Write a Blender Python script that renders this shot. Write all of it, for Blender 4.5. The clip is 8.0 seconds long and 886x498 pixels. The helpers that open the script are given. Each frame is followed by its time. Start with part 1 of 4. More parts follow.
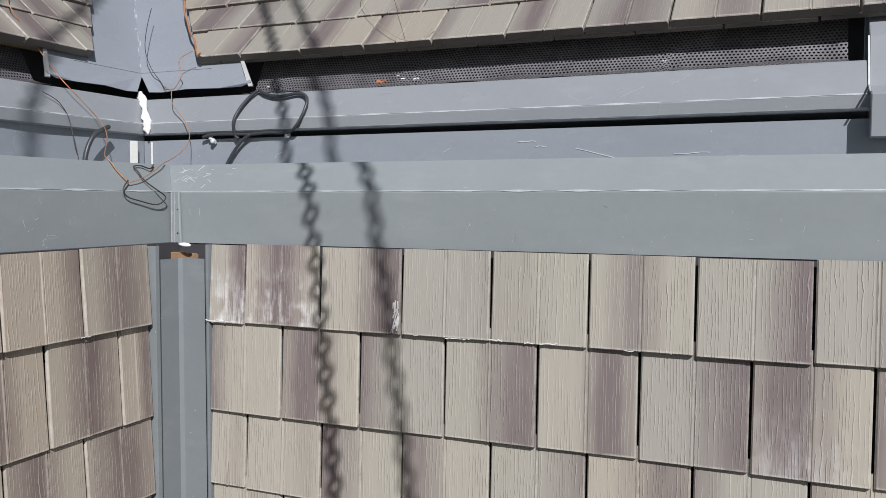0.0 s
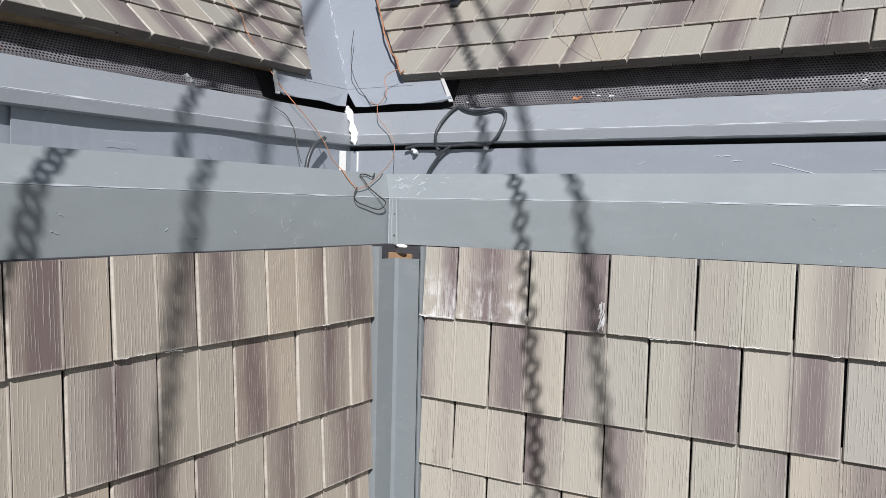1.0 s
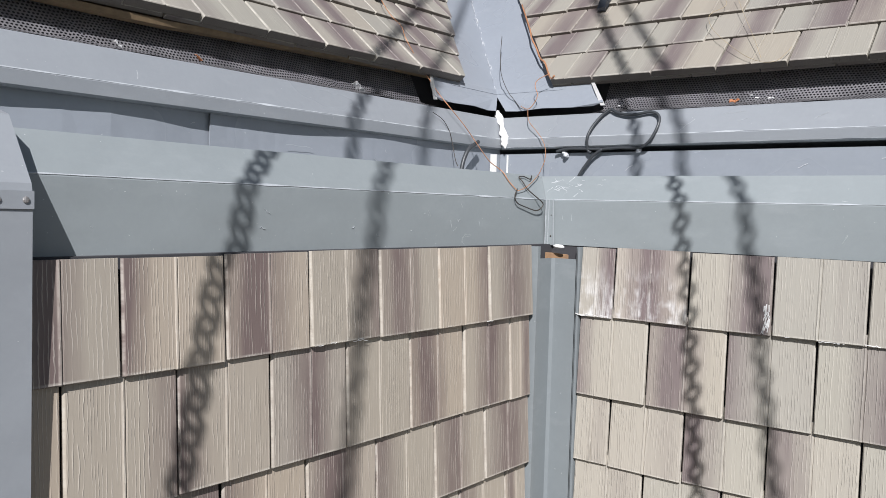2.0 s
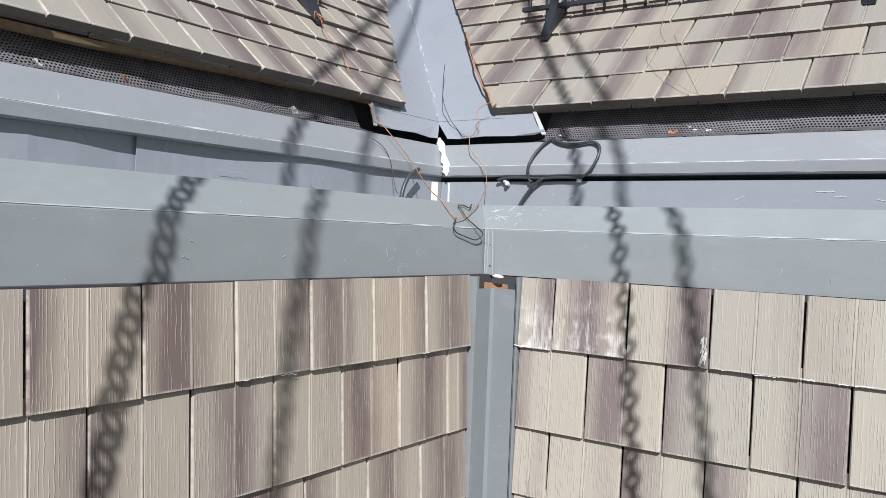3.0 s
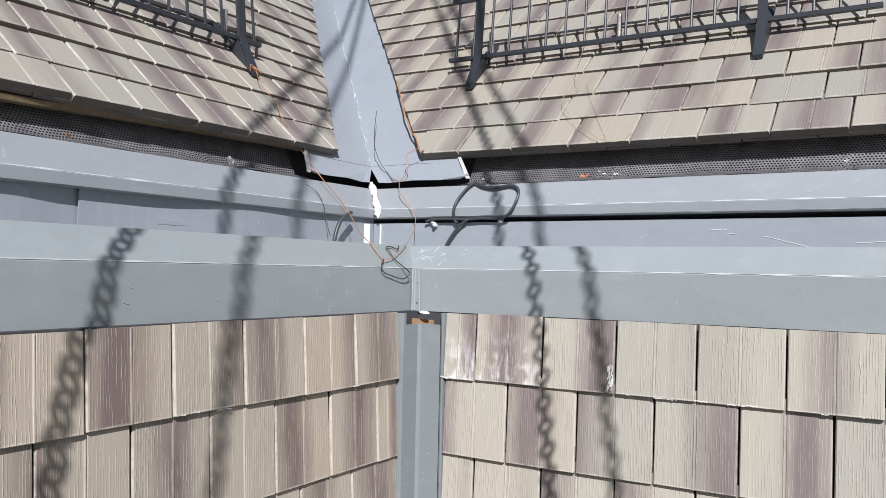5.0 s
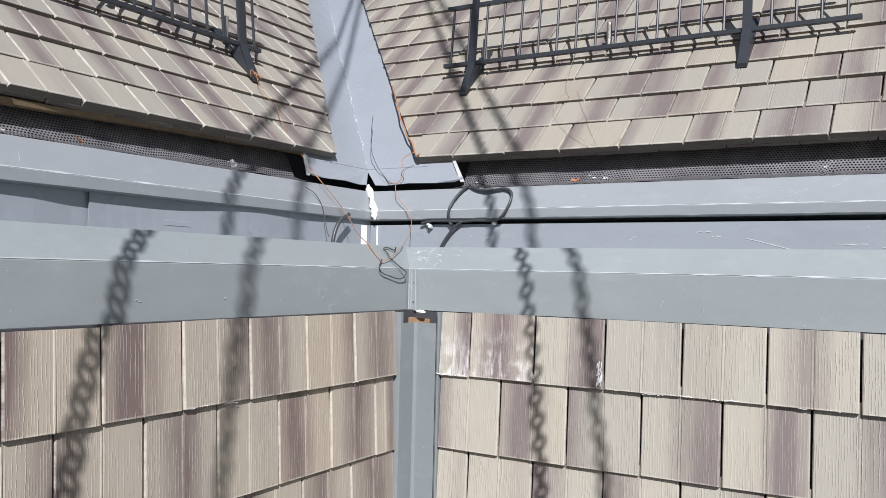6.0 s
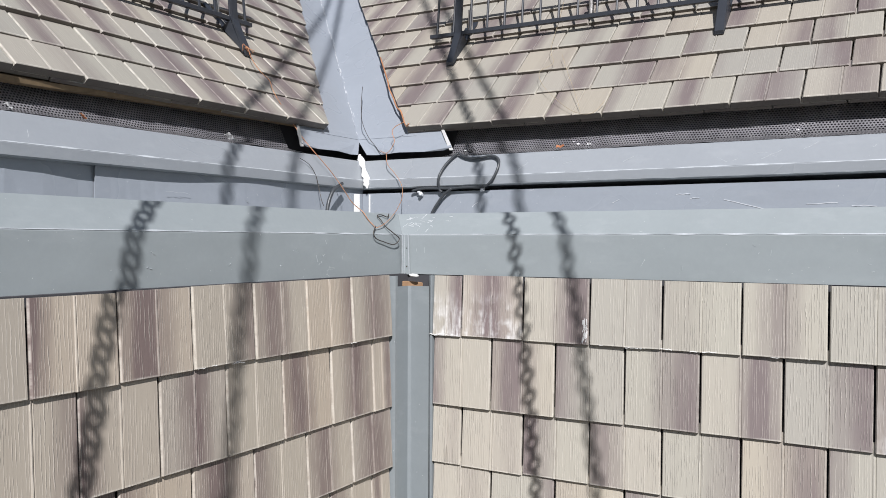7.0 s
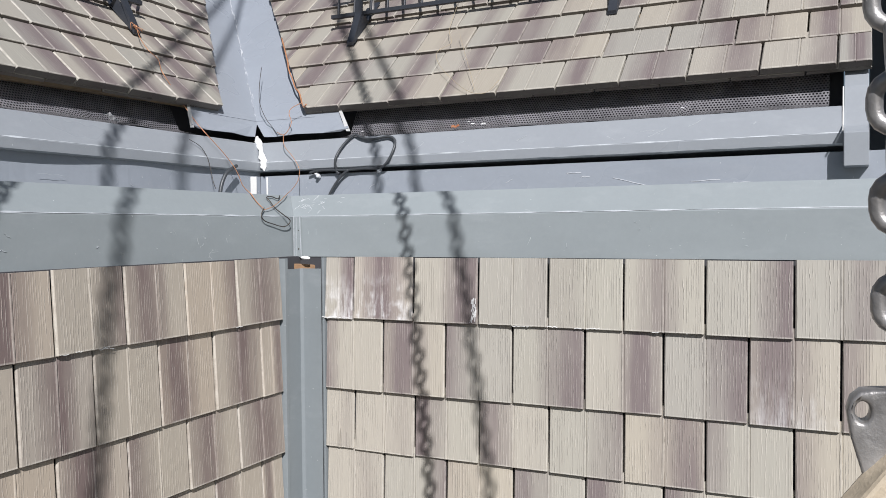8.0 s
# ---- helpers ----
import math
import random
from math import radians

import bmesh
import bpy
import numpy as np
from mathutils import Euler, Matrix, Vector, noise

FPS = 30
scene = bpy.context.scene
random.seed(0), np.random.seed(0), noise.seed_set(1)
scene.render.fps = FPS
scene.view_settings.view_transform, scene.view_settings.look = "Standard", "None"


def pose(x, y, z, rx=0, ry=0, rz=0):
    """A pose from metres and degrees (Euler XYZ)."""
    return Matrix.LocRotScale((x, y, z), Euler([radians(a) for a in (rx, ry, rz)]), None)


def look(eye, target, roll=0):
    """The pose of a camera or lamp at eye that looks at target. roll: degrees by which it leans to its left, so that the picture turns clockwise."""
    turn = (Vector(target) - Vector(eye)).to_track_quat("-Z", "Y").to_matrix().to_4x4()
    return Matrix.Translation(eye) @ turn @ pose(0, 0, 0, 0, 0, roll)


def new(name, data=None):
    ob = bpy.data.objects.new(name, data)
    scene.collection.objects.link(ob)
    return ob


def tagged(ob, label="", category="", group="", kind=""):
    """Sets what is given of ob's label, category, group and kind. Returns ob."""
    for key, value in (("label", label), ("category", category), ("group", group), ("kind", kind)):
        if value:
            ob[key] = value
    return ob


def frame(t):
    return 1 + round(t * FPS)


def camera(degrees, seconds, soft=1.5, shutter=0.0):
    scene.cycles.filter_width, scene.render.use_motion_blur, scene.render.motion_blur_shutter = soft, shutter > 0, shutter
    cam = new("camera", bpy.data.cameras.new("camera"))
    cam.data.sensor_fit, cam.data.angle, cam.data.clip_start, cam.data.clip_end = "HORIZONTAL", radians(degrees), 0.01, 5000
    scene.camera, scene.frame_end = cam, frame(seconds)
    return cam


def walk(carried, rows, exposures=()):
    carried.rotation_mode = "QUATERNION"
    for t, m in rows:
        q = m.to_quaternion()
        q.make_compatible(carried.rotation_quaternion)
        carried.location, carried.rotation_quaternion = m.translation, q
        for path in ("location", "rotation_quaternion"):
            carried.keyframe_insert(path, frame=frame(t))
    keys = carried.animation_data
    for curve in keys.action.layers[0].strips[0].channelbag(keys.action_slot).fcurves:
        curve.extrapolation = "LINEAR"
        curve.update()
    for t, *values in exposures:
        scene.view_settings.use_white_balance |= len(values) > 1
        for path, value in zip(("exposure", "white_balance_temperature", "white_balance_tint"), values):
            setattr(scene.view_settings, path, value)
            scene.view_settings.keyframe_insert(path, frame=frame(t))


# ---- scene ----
cam = camera(55.1, 8.0, soft=0.6)
PATH = [
    (0, (1.565, -1.858, 6.322), (0.787, -0.019, 6.212), 0.2),
    (0.5, (1.515, -1.98, 6.334), (0.681, -0.165, 6.237), 0.6),
    (1, (1.438, -2.137, 6.322), (0.414, -0.421, 6.225), 1.3),
    (1.5, (1.371, -2.266, 6.3), (0.151, -0.686, 6.181), 1.3),
    (1.7, (1.362, -2.295, 6.301), (0.116, -0.734, 6.192), 1.4),
    (2.8, (1.361, -2.235, 6.323), (0.21, -0.599, 6.283), 2.2),
    (3, (1.359, -2.226, 6.32), (0.217, -0.584, 6.29), 2.2),
    (3.5, (1.363, -2.242, 6.334), (0.233, -0.592, 6.336), 2.3),
    (4, (1.411, -2.281, 6.36), (0.308, -0.613, 6.395), 1.8),
    (4.5, (1.466, -2.313, 6.351), (0.409, -0.615, 6.386), 1.3),
    (5.8, (1.561, -2.411, 6.336), (0.526, -0.701, 6.411), 1.3),
    (6, (1.554, -2.436, 6.341), (0.53, -0.719, 6.394), 1.3),
    (6.5, (1.59, -2.513, 6.34), (0.585, -0.784, 6.345), 0.9),
    (7, (1.606, -2.548, 6.326), (0.607, -0.815, 6.307), 0.2),
    (7.5, (1.659, -2.518, 6.311), (0.715, -0.755, 6.291), 0.0),
    (8, (1.741, -2.442, 6.3), (0.864, -0.645, 6.253), -0.5),
]
EXPOSURES = [(0.0, -0.24), (0.3, -0.08), (0.6, -0.02), (1.0, 0.06), (1.7, 0.12), (2.8, 0.19), (3.5, 0.21), (4.5, 0.23), (6.5, 0.22), (7.2, 0.18), (8.0, 0.12)]
walk(cam, [(t, look(eye, target, roll)) for t, eye, target, roll in PATH], EXPOSURES)

# ---- world, sun, exposure ----
SUN = Vector((-0.71, 1.0, -1.0)).normalized()      # the way the light goes
elevation = math.asin(-SUN.z)
world = bpy.data.worlds.new("sky")
scene.world = world
world.use_nodes = True
wn = world.node_tree
sky = wn.nodes.new("ShaderNodeTexSky")
sky.sky_type, sky.sun_disc = "NISHITA", False
sky.sun_elevation = elevation
sky.sun_rotation = math.atan2(-SUN.x, -SUN.y)
wn.links.new(sky.outputs[0], wn.nodes["Background"].inputs[0])
wn.nodes["Background"].inputs[1].default_value = 0.054
sun = new("sun", bpy.data.lights.new("sun", "SUN"))
sun.data.energy, sun.data.angle, sun.data.color = 5.50, radians(0.38), (0.990, 0.974, 1.0)
sun.matrix_world = look((6, -8, 14), Vector((6, -8, 14)) + SUN)


# ---- materials ----
def material(name):
    m = bpy.data.materials.new(name)
    m.use_nodes = True
    return m, m.node_tree.nodes, m.node_tree.links, m.node_tree.nodes["Principled BSDF"]


def ramp(nodes, stops):
    r = nodes.new("ShaderNodeValToRGB")
    while len(r.color_ramp.elements) < len(stops):
        r.color_ramp.elements.new(0.5)
    for e, (p, c) in zip(r.color_ramp.elements, stops):
        e.position, e.color = p, (*c, 1) if len(c) == 3 else c
    return r


def noise_tex(nodes, links, vec, scale, detail=4.0, rough=0.55):
    n = nodes.new("ShaderNodeTexNoise")
    n.inputs["Scale"].default_value, n.inputs["Detail"].default_value, n.inputs["Roughness"].default_value = scale, detail, rough
    if vec is not None:
        links.new(vec, n.inputs["Vector"])
    return n


def mapping(nodes, links, vec, scale):
    n = nodes.new("ShaderNodeMapping")
    n.inputs["Scale"].default_value = scale
    links.new(vec, n.inputs["Vector"])
    return n.outputs[0]


def mixc(nodes, links, fac, a, b, blend="MIX"):
    n = nodes.new("ShaderNodeMix")
    n.data_type, n.blend_type = "RGBA", blend
    for i, v in ((0, fac), (6, a), (7, b)):
        if isinstance(v, (tuple, float, int)):
            n.inputs[i].default_value = (*v, 1) if isinstance(v, tuple) else v
        else:
            links.new(v, n.inputs[i])
    return n.outputs[2]


def math_node(nodes, links, op, a, b=None, c=None):
    n = nodes.new("ShaderNodeMath")
    n.operation = op
    for i, v in enumerate((a, b, c)):
        if v is None:
            continue
        if isinstance(v, (int, float)):
            n.inputs[i].default_value = v
        else:
            links.new(v, n.inputs[i])
    return n.outputs[0]


def bump(nodes, links, height, strength, dist, bsdf, prev=None):
    b = nodes.new("ShaderNodeBump")
    b.inputs["Strength"].default_value, b.inputs["Distance"].default_value = strength, dist
    links.new(height, b.inputs["Height"])
    if prev is not None:
        links.new(prev, b.inputs["Normal"])
    links.new(b.outputs[0], bsdf.inputs["Normal"])
    return b.outputs[0]


def painted_metal(name, base, rough=0.42, scratches=0.5, stretch=(1, 1, 1)):
    """Coil-coated grey sheet metal: faint oil-canning, chalky mottling, thin pale scratches."""
    m, n, l, p = material(name)
    tc = n.new("ShaderNodeTexCoord").outputs["Object"]
    big = noise_tex(n, l, tc, 2.2, 3)
    fine = noise_tex(n, l, tc, 55, 5, 0.7)
    col = mixc(n, l, big.outputs["Fac"], tuple(c * 0.95 for c in base), tuple(c * 1.05 for c in base))
    r = ramp(n, [(0.35, (0.975, 0.975, 0.975)), (0.7, (1.02, 1.02, 1.02))])
    l.new(fine.outputs["Fac"], r.inputs[0])
    col = mixc(n, l, 1.0, col, r.outputs[0], "MULTIPLY")
    # pale dusty smears
    smear = noise_tex(n, l, mapping(n, l, tc, (3, 3, 9)), 1.6, 6, 0.65)
    rs = ramp(n, [(0.56, (0, 0, 0)), (0.78, (1, 1, 1))])
    l.new(smear.outputs["Fac"], rs.inputs[0])
    f = math_node(n, l, "MULTIPLY", rs.outputs[0], 0.13)
    col = mixc(n, l, f, col, (0.50, 0.52, 0.54))
    # scratches: narrow ridges of a stretched voronoi, kept only in patches
    warp = noise_tex(n, l, tc, 6, 2)
    vadd = n.new("ShaderNodeVectorMath")
    vadd.operation = "MULTIPLY_ADD"
    l.new(warp.outputs["Color"], vadd.inputs[0])
    vadd.inputs[1].default_value = (0.12, 0.12, 0.12)
    l.new(tc, vadd.inputs[2])
    vor = n.new("ShaderNodeTexVoronoi")
    vor.feature = "DISTANCE_TO_EDGE"
    vor.inputs["Scale"].default_value = 7
    l.new(mapping(n, l, vadd.outputs[0], (1.0, 1.0, 3.0)), vor.inputs["Vector"])
    thin = math_node(n, l, "LESS_THAN", vor.outputs["Distance"], 0.004)
    patch = noise_tex(n, l, tc, 9, 3)
    keep = math_node(n, l, "GREATER_THAN", patch.outputs["Fac"], 0.69)
    s = math_node(n, l, "MULTIPLY", math_node(n, l, "MULTIPLY", thin, keep), scratches)
    col = mixc(n, l, s, col, (0.72, 0.74, 0.75))
    # little chips
    chip = noise_tex(n, l, tc, 120, 2)
    ck = math_node(n, l, "GREATER_THAN", chip.outputs["Fac"], 0.765)
    col = mixc(n, l, math_node(n, l, "MULTIPLY", ck, 0.6), col, (0.66, 0.68, 0.68))
    l.new(col, p.inputs["Base Color"])
    rr = ramp(n, [(0.3, (rough - 0.06,) * 3), (0.7, (rough + 0.12,) * 3)])
    l.new(big.outputs["Fac"], rr.inputs[0])
    l.new(rr.outputs[0], p.inputs["Roughness"])
    p.inputs["Specular IOR Level"].default_value = 0.5
    b1 = bump(n, l, noise_tex(n, l, mapping(n, l, tc, (1.2, 1.2, 2.0)), 2.4, 2).outputs["Fac"], 0.35, 0.02, p)
    bump(n, l, fine.outputs["Fac"], 0.08, 0.002, p, b1)
    return m


def shake(name, tan, plum, grain=1.0, amount=0.55, chalk=0.0, lines=0.26, rim=0.5):
    """Moulded composite shake: two staves of their own tone, a soft plum bloom, fine wavy grain in relief, pale rims of
    rubbing and painted highlight.
    """
    m, n, l, p = material(name)
    tcn = n.new("ShaderNodeTexCoord")
    tc = tcn.outputs["Object"]
    info = n.new("ShaderNodeObjectInfo")

    def chance(k):
        return math_node(n, l, "FRACT", math_node(n, l, "MULTIPLY", info.outputs["Random"], k))

    off = n.new("ShaderNodeVectorMath")
    off.operation = "ADD"
    comb = n.new("ShaderNodeCombineXYZ")
    for i, k in enumerate((37.0, 91.0, 53.0)):
        l.new(math_node(n, l, "MULTIPLY", info.outputs["Random"], k), comb.inputs[i])
    l.new(tc, off.inputs[0])
    l.new(comb.outputs[0], off.inputs[1])
    v = off.outputs[0]
    gen = n.new("ShaderNodeSeparateXYZ")
    l.new(tcn.outputs["Generated"], gen.inputs[0])
    sway = noise_tex(n, l, mapping(n, l, v, (3, 7, 1)), 1.0, 2)
    gx = math_node(n, l, "ADD", gen.outputs[0], math_node(n, l, "MULTIPLY", math_node(n, l, "SUBTRACT", sway.outputs["Fac"], 0.5), 0.10))
    # the plum bloom: a soft upright band, cut short where the staves meet
    centre = math_node(n, l, "MULTIPLY_ADD", chance(17.3), 1.3, -0.15)
    reach = math_node(n, l, "MULTIPLY_ADD", chance(5.7), 0.34, 0.30)
    away = math_node(n, l, "DIVIDE", math_node(n, l, "ABSOLUTE", math_node(n, l, "SUBTRACT", gx, centre)), reach)
    bloom = ramp(n, [(0.12, (1, 1, 1)), (0.5, (0.55, 0.55, 0.55)), (1.0, (0, 0, 0))])
    bloom.color_ramp.interpolation = "EASE"
    l.new(away, bloom.inputs[0])
    crossing = ramp(n, [(0.44, (0, 0, 0)), (0.56, (1, 1, 1))])
    l.new(gx, crossing.inputs[0])
    second_stave = crossing.outputs[0]
    share = n.new("ShaderNodeMix")
    l.new(second_stave, share.inputs[0])
    l.new(math_node(n, l, "MULTIPLY_ADD", chance(23.9), 0.34, 0.64), share.inputs[2])
    l.new(math_node(n, l, "MULTIPLY_ADD", chance(41.7), 0.34, 0.64), share.inputs[3])
    has = ramp(n, [(max(0.02, 0.72 - amount), (0.22, 0.22, 0.22)), (max(0.05, 0.80 - amount), (1, 1, 1))])
    l.new(chance(11.1), has.inputs[0])
    cloud = noise_tex(n, l, mapping(n, l, v, (14, 4, 1)), 1.0, 2, 0.5)
    streak = noise_tex(n, l, mapping(n, l, v, (60, 1.6, 1)), 1.0, 2, 0.5)
    f = math_node(n, l, "MULTIPLY", bloom.outputs[0], share.outputs[0])
    f = math_node(n, l, "MULTIPLY", f, has.outputs[0])
    f = math_node(n, l, "MULTIPLY", f, math_node(n, l, "MULTIPLY_ADD", cloud.outputs["Fac"], 0.9, 0.62))
    f = math_node(n, l, "ADD", f, math_node(n, l, "MULTIPLY", math_node(n, l, "SUBTRACT", streak.outputs["Fac"], 0.5), 0.30))
    f = math_node(n, l, "MINIMUM", math_node(n, l, "MAXIMUM", f, 0.0), 0.92)
    # each piece leans a little to green, grey or warm
    tone = ramp(n, [(0.0, (tan[0] * 0.88, tan[1] * 0.90, tan[2] * 0.93)), (0.3, (tan[0] * 0.96, tan[1] * 0.985, tan[2] * 0.98)), (0.65, tan), (1.0, (tan[0] * 1.04, tan[1] * 1.015, tan[2] * 0.97))])
    l.new(chance(7.31), tone.inputs[0])
    col = mixc(n, l, f, tone.outputs[0], plum)
    # embossed growth lines: unevenly spaced, wandering, broken ridges
    warpn = noise_tex(n, l, mapping(n, l, v, (38, 22, 1)), 1.0, 3, 0.6)
    gv = n.new("ShaderNodeVectorMath")
    gv.operation = "MULTIPLY_ADD"
    gv.inputs[1].default_value = (0.0085, 0, 0)
    l.new(warpn.outputs["Color"], gv.inputs[0])
    l.new(v, gv.inputs[2])
    g2 = noise_tex(n, l, mapping(n, l, gv.outputs[0], (420, 9, 1)), 1.0, 2, 0.5)
    gs = n.new("ShaderNodeSeparateXYZ")
    l.new(gv.outputs[0], gs.inputs[0])
    uneven = noise_tex(n, l, mapping(n, l, v, (22, 0.9, 1)), 1.0, 1)
    phase = math_node(n, l, "MULTIPLY_ADD", gs.outputs[0], 132.0, math_node(n, l, "MULTIPLY", uneven.outputs["Fac"], 3.6))
    saw = math_node(n, l, "ABSOLUTE", math_node(n, l, "SUBTRACT", math_node(n, l, "FRACT", phase), 0.5))
    ridge = ramp(n, [(0.03, (1, 1, 1)), (0.16, (0, 0, 0))])
    l.new(saw, ridge.inputs[0])
    fade = ramp(n, [(0.40, (0, 0, 0)), (0.54, (1, 1, 1))])
    l.new(noise_tex(n, l, mapping(n, l, v, (75, 12, 1)), 1.0, 1, 0.5).outputs["Fac"], fade.inputs[0])
    line = math_node(n, l, "MULTIPLY", ridge.outputs[0], fade.outputs[0])
    h = math_node(n, l, "MULTIPLY_ADD", g2.outputs["Fac"], 0.18, line)
    shade = ramp(n, [(0.25, (0.94, 0.937, 0.935)), (0.6, (1.0, 1.0, 1.0)), (0.85, (1.03, 1.03, 1.03))])
    l.new(g2.outputs["Fac"], shade.inputs[0])
    col = mixc(n, l, 1.0, col, shade.outputs[0], "MULTIPLY")
    col = mixc(n, l, math_node(n, l, "MULTIPLY", line, lines), col, (0.60, 0.56, 0.49))
    # rubbed chalk marks
    rub = noise_tex(n, l, mapping(n, l, v, (7, 3.5, 1)), 1.0, 6, 0.7)
    rr = ramp(n, [(0.70, (0, 0, 0)), (0.80, (1, 1, 1))])
    l.new(rub.outputs["Fac"], rr.inputs[0])
    col = mixc(n, l, math_node(n, l, "MULTIPLY", math_node(n, l, "MULTIPLY", rr.outputs[0], g2.outputs["Fac"]), 0.12), col, (0.72, 0.71, 0.69))
    # pale wear plus painted highlights on the rounded rims and the ridge between staves
    sep = n.new("ShaderNodeSeparateXYZ")
    l.new(tc, sep.inputs[0])
    butt = ramp(n, [(0.0005, (0.25, 0.25, 0.25)), (0.0018, (1, 1, 1)), (0.0038, (1, 1, 1)), (0.0062, (0, 0, 0))])
    l.new(sep.outputs[1], butt.inputs[0])
    sides = ramp(n, [(0.0, (0.9, 0.9, 0.9)), (0.008, (0.9, 0.9, 0.9)), (0.017, (0, 0, 0)), (0.476, (0, 0, 0)), (0.489, (0.45, 0.45, 0.45)), (0.503, (0.45, 0.45, 0.45)), (0.512, (0, 0, 0)), (0.982, (0, 0, 0)), (0.994, (0.6, 0.6, 0.6))])
    l.new(gen.outputs[0], sides.inputs[0])
    worn = ramp(n, [(0.38, (0.12, 0.12, 0.12)), (0.58, (1, 1, 1))])
    l.new(noise_tex(n, l, mapping(n, l, v, (24, 30, 1)), 1.0, 4, 0.65).outputs["Fac"], worn.inputs[0])
    edge = math_node(n, l, "MAXIMUM", butt.outputs[0], sides.outputs[0])
    col = mixc(n, l, math_node(n, l, "MULTIPLY", math_node(n, l, "MULTIPLY", edge, worn.outputs[0]), rim), col, (0.64, 0.61, 0.54))
    if chalk:
        low = ramp(n, [(0.0, (1, 1, 1)), (0.10, (0.55, 0.55, 0.55)), (0.16, (0, 0, 0))])
        l.new(sep.outputs[1], low.inputs[0])
        st = noise_tex(n, l, mapping(n, l, v, (60, 9, 1)), 1.0, 5, 0.7)
        pa = noise_tex(n, l, v, 13, 3, 0.6)
        s1 = ramp(n, [(0.40, (0, 0, 0)), (0.62, (1, 1, 1))])
        l.new(st.outputs["Fac"], s1.inputs[0])
        s2 = ramp(n, [(0.42, (0, 0, 0)), (0.56, (1, 1, 1))])
        l.new(pa.outputs["Fac"], s2.inputs[0])
        ch = math_node(n, l, "MULTIPLY", math_node(n, l, "MULTIPLY", s1.outputs[0], s2.outputs[0]), math_node(n, l, "MULTIPLY", low.outputs[0], chalk))
        col = mixc(n, l, ch, col, (0.80, 0.80, 0.79))
    # the cut butt end is darkened in colour, for shade on its downturned face
    butt_shade = math_node(n, l, "LESS_THAN", sep.outputs[1], 0.0004)
    col = mixc(n, l, math_node(n, l, "MULTIPLY", butt_shade, 0.85), col, (0.085, 0.072, 0.060))
    l.new(col, p.inputs["Base Color"])
    p.inputs["Roughness"].default_value = 0.5
    p.inputs["Specular IOR Level"].default_value = 0.4
    mk = ramp(n, [(0.36, (0.3, 0.3, 0.3)), (0.58, (1, 1, 1))])
    l.new(noise_tex(n, l, mapping(n, l, v, (11, 1.2, 1)), 1.0, 1, 0.5).outputs["Fac"], mk.inputs[0])
    bump(n, l, math_node(n, l, "MULTIPLY", h, mk.outputs[0]), 0.60 * grain, 0.0028, p)
    return m


def plain(name, base, rough=0.6, metal=0.0, var=0.12, scale=30.0, relief=0.15, spec=0.5):
    m, n, l, p = material(name)
    tc = n.new("ShaderNodeTexCoord").outputs["Object"]
    t = noise_tex(n, l, tc, scale, 5, 0.6)
    t2 = noise_tex(n, l, tc, scale / 9, 3, 0.6)
    col = mixc(n, l, t.outputs["Fac"], tuple(c * (1 - var) for c in base), tuple(min(1.0, c * (1 + var)) for c in base))
    r = ramp(n, [(0.35, (1 - var,) * 3), (0.65, (1.0,) * 3)])
    l.new(t2.outputs["Fac"], r.inputs[0])
    col = mixc(n, l, 1.0, col, r.outputs[0], "MULTIPLY")
    l.new(col, p.inputs["Base Color"])
    p.inputs["Roughness"].default_value, p.inputs["Metallic"].default_value = rough, metal
    p.inputs["Specular IOR Level"].default_value = spec
    bump(n, l, t.outputs["Fac"], relief, 0.003, p)
    return m


def perforated(name):
    """Dark sheet punched with staggered round holes about a centimetre apart."""
    m, n, l, p = material(name)
    tc = n.new("ShaderNodeTexCoord").outputs["UV"]
    sep = n.new("ShaderNodeSeparateXYZ")
    l.new(tc, sep.inputs[0])
    pu, pv = 0.0105, 0.0088
    row = math_node(n, l, "DIVIDE", sep.outputs[1], pv)
    rowi = math_node(n, l, "FLOOR", row)
    shift = math_node(n, l, "MULTIPLY", math_node(n, l, "MODULO", rowi, 2.0), 0.5)
    cu = math_node(n, l, "FRACT", math_node(n, l, "ADD", math_node(n, l, "DIVIDE", sep.outputs[0], pu), shift))
    cv = math_node(n, l, "FRACT", row)
    du = math_node(n, l, "POWER", math_node(n, l, "SUBTRACT", cu, 0.5), 2.0)
    dv = math_node(n, l, "POWER", math_node(n, l, "SUBTRACT", cv, 0.5), 2.0)
    hole = math_node(n, l, "LESS_THAN", math_node(n, l, "ADD", du, dv), 0.100)
    tco = n.new("ShaderNodeTexCoord").outputs["Object"]
    dust = noise_tex(n, l, tco, 14, 4)
    col = mixc(n, l, dust.outputs["Fac"], (0.10, 0.10, 0.11), (0.52, 0.51, 0.53))
    l.new(col, p.inputs["Base Color"])
    p.inputs["Metallic"].default_value, p.inputs["Roughness"].default_value = 0.55, 0.33
    tr = n.new("ShaderNodeBsdfTransparent")
    mix = n.new("ShaderNodeMixShader")
    l.new(hole, mix.inputs[0])
    l.new(p.outputs[0], mix.inputs[1])
    l.new(tr.outputs[0], mix.inputs[2])
    l.new(mix.outputs[0], n["Material Output"].inputs["Surface"])
    return m


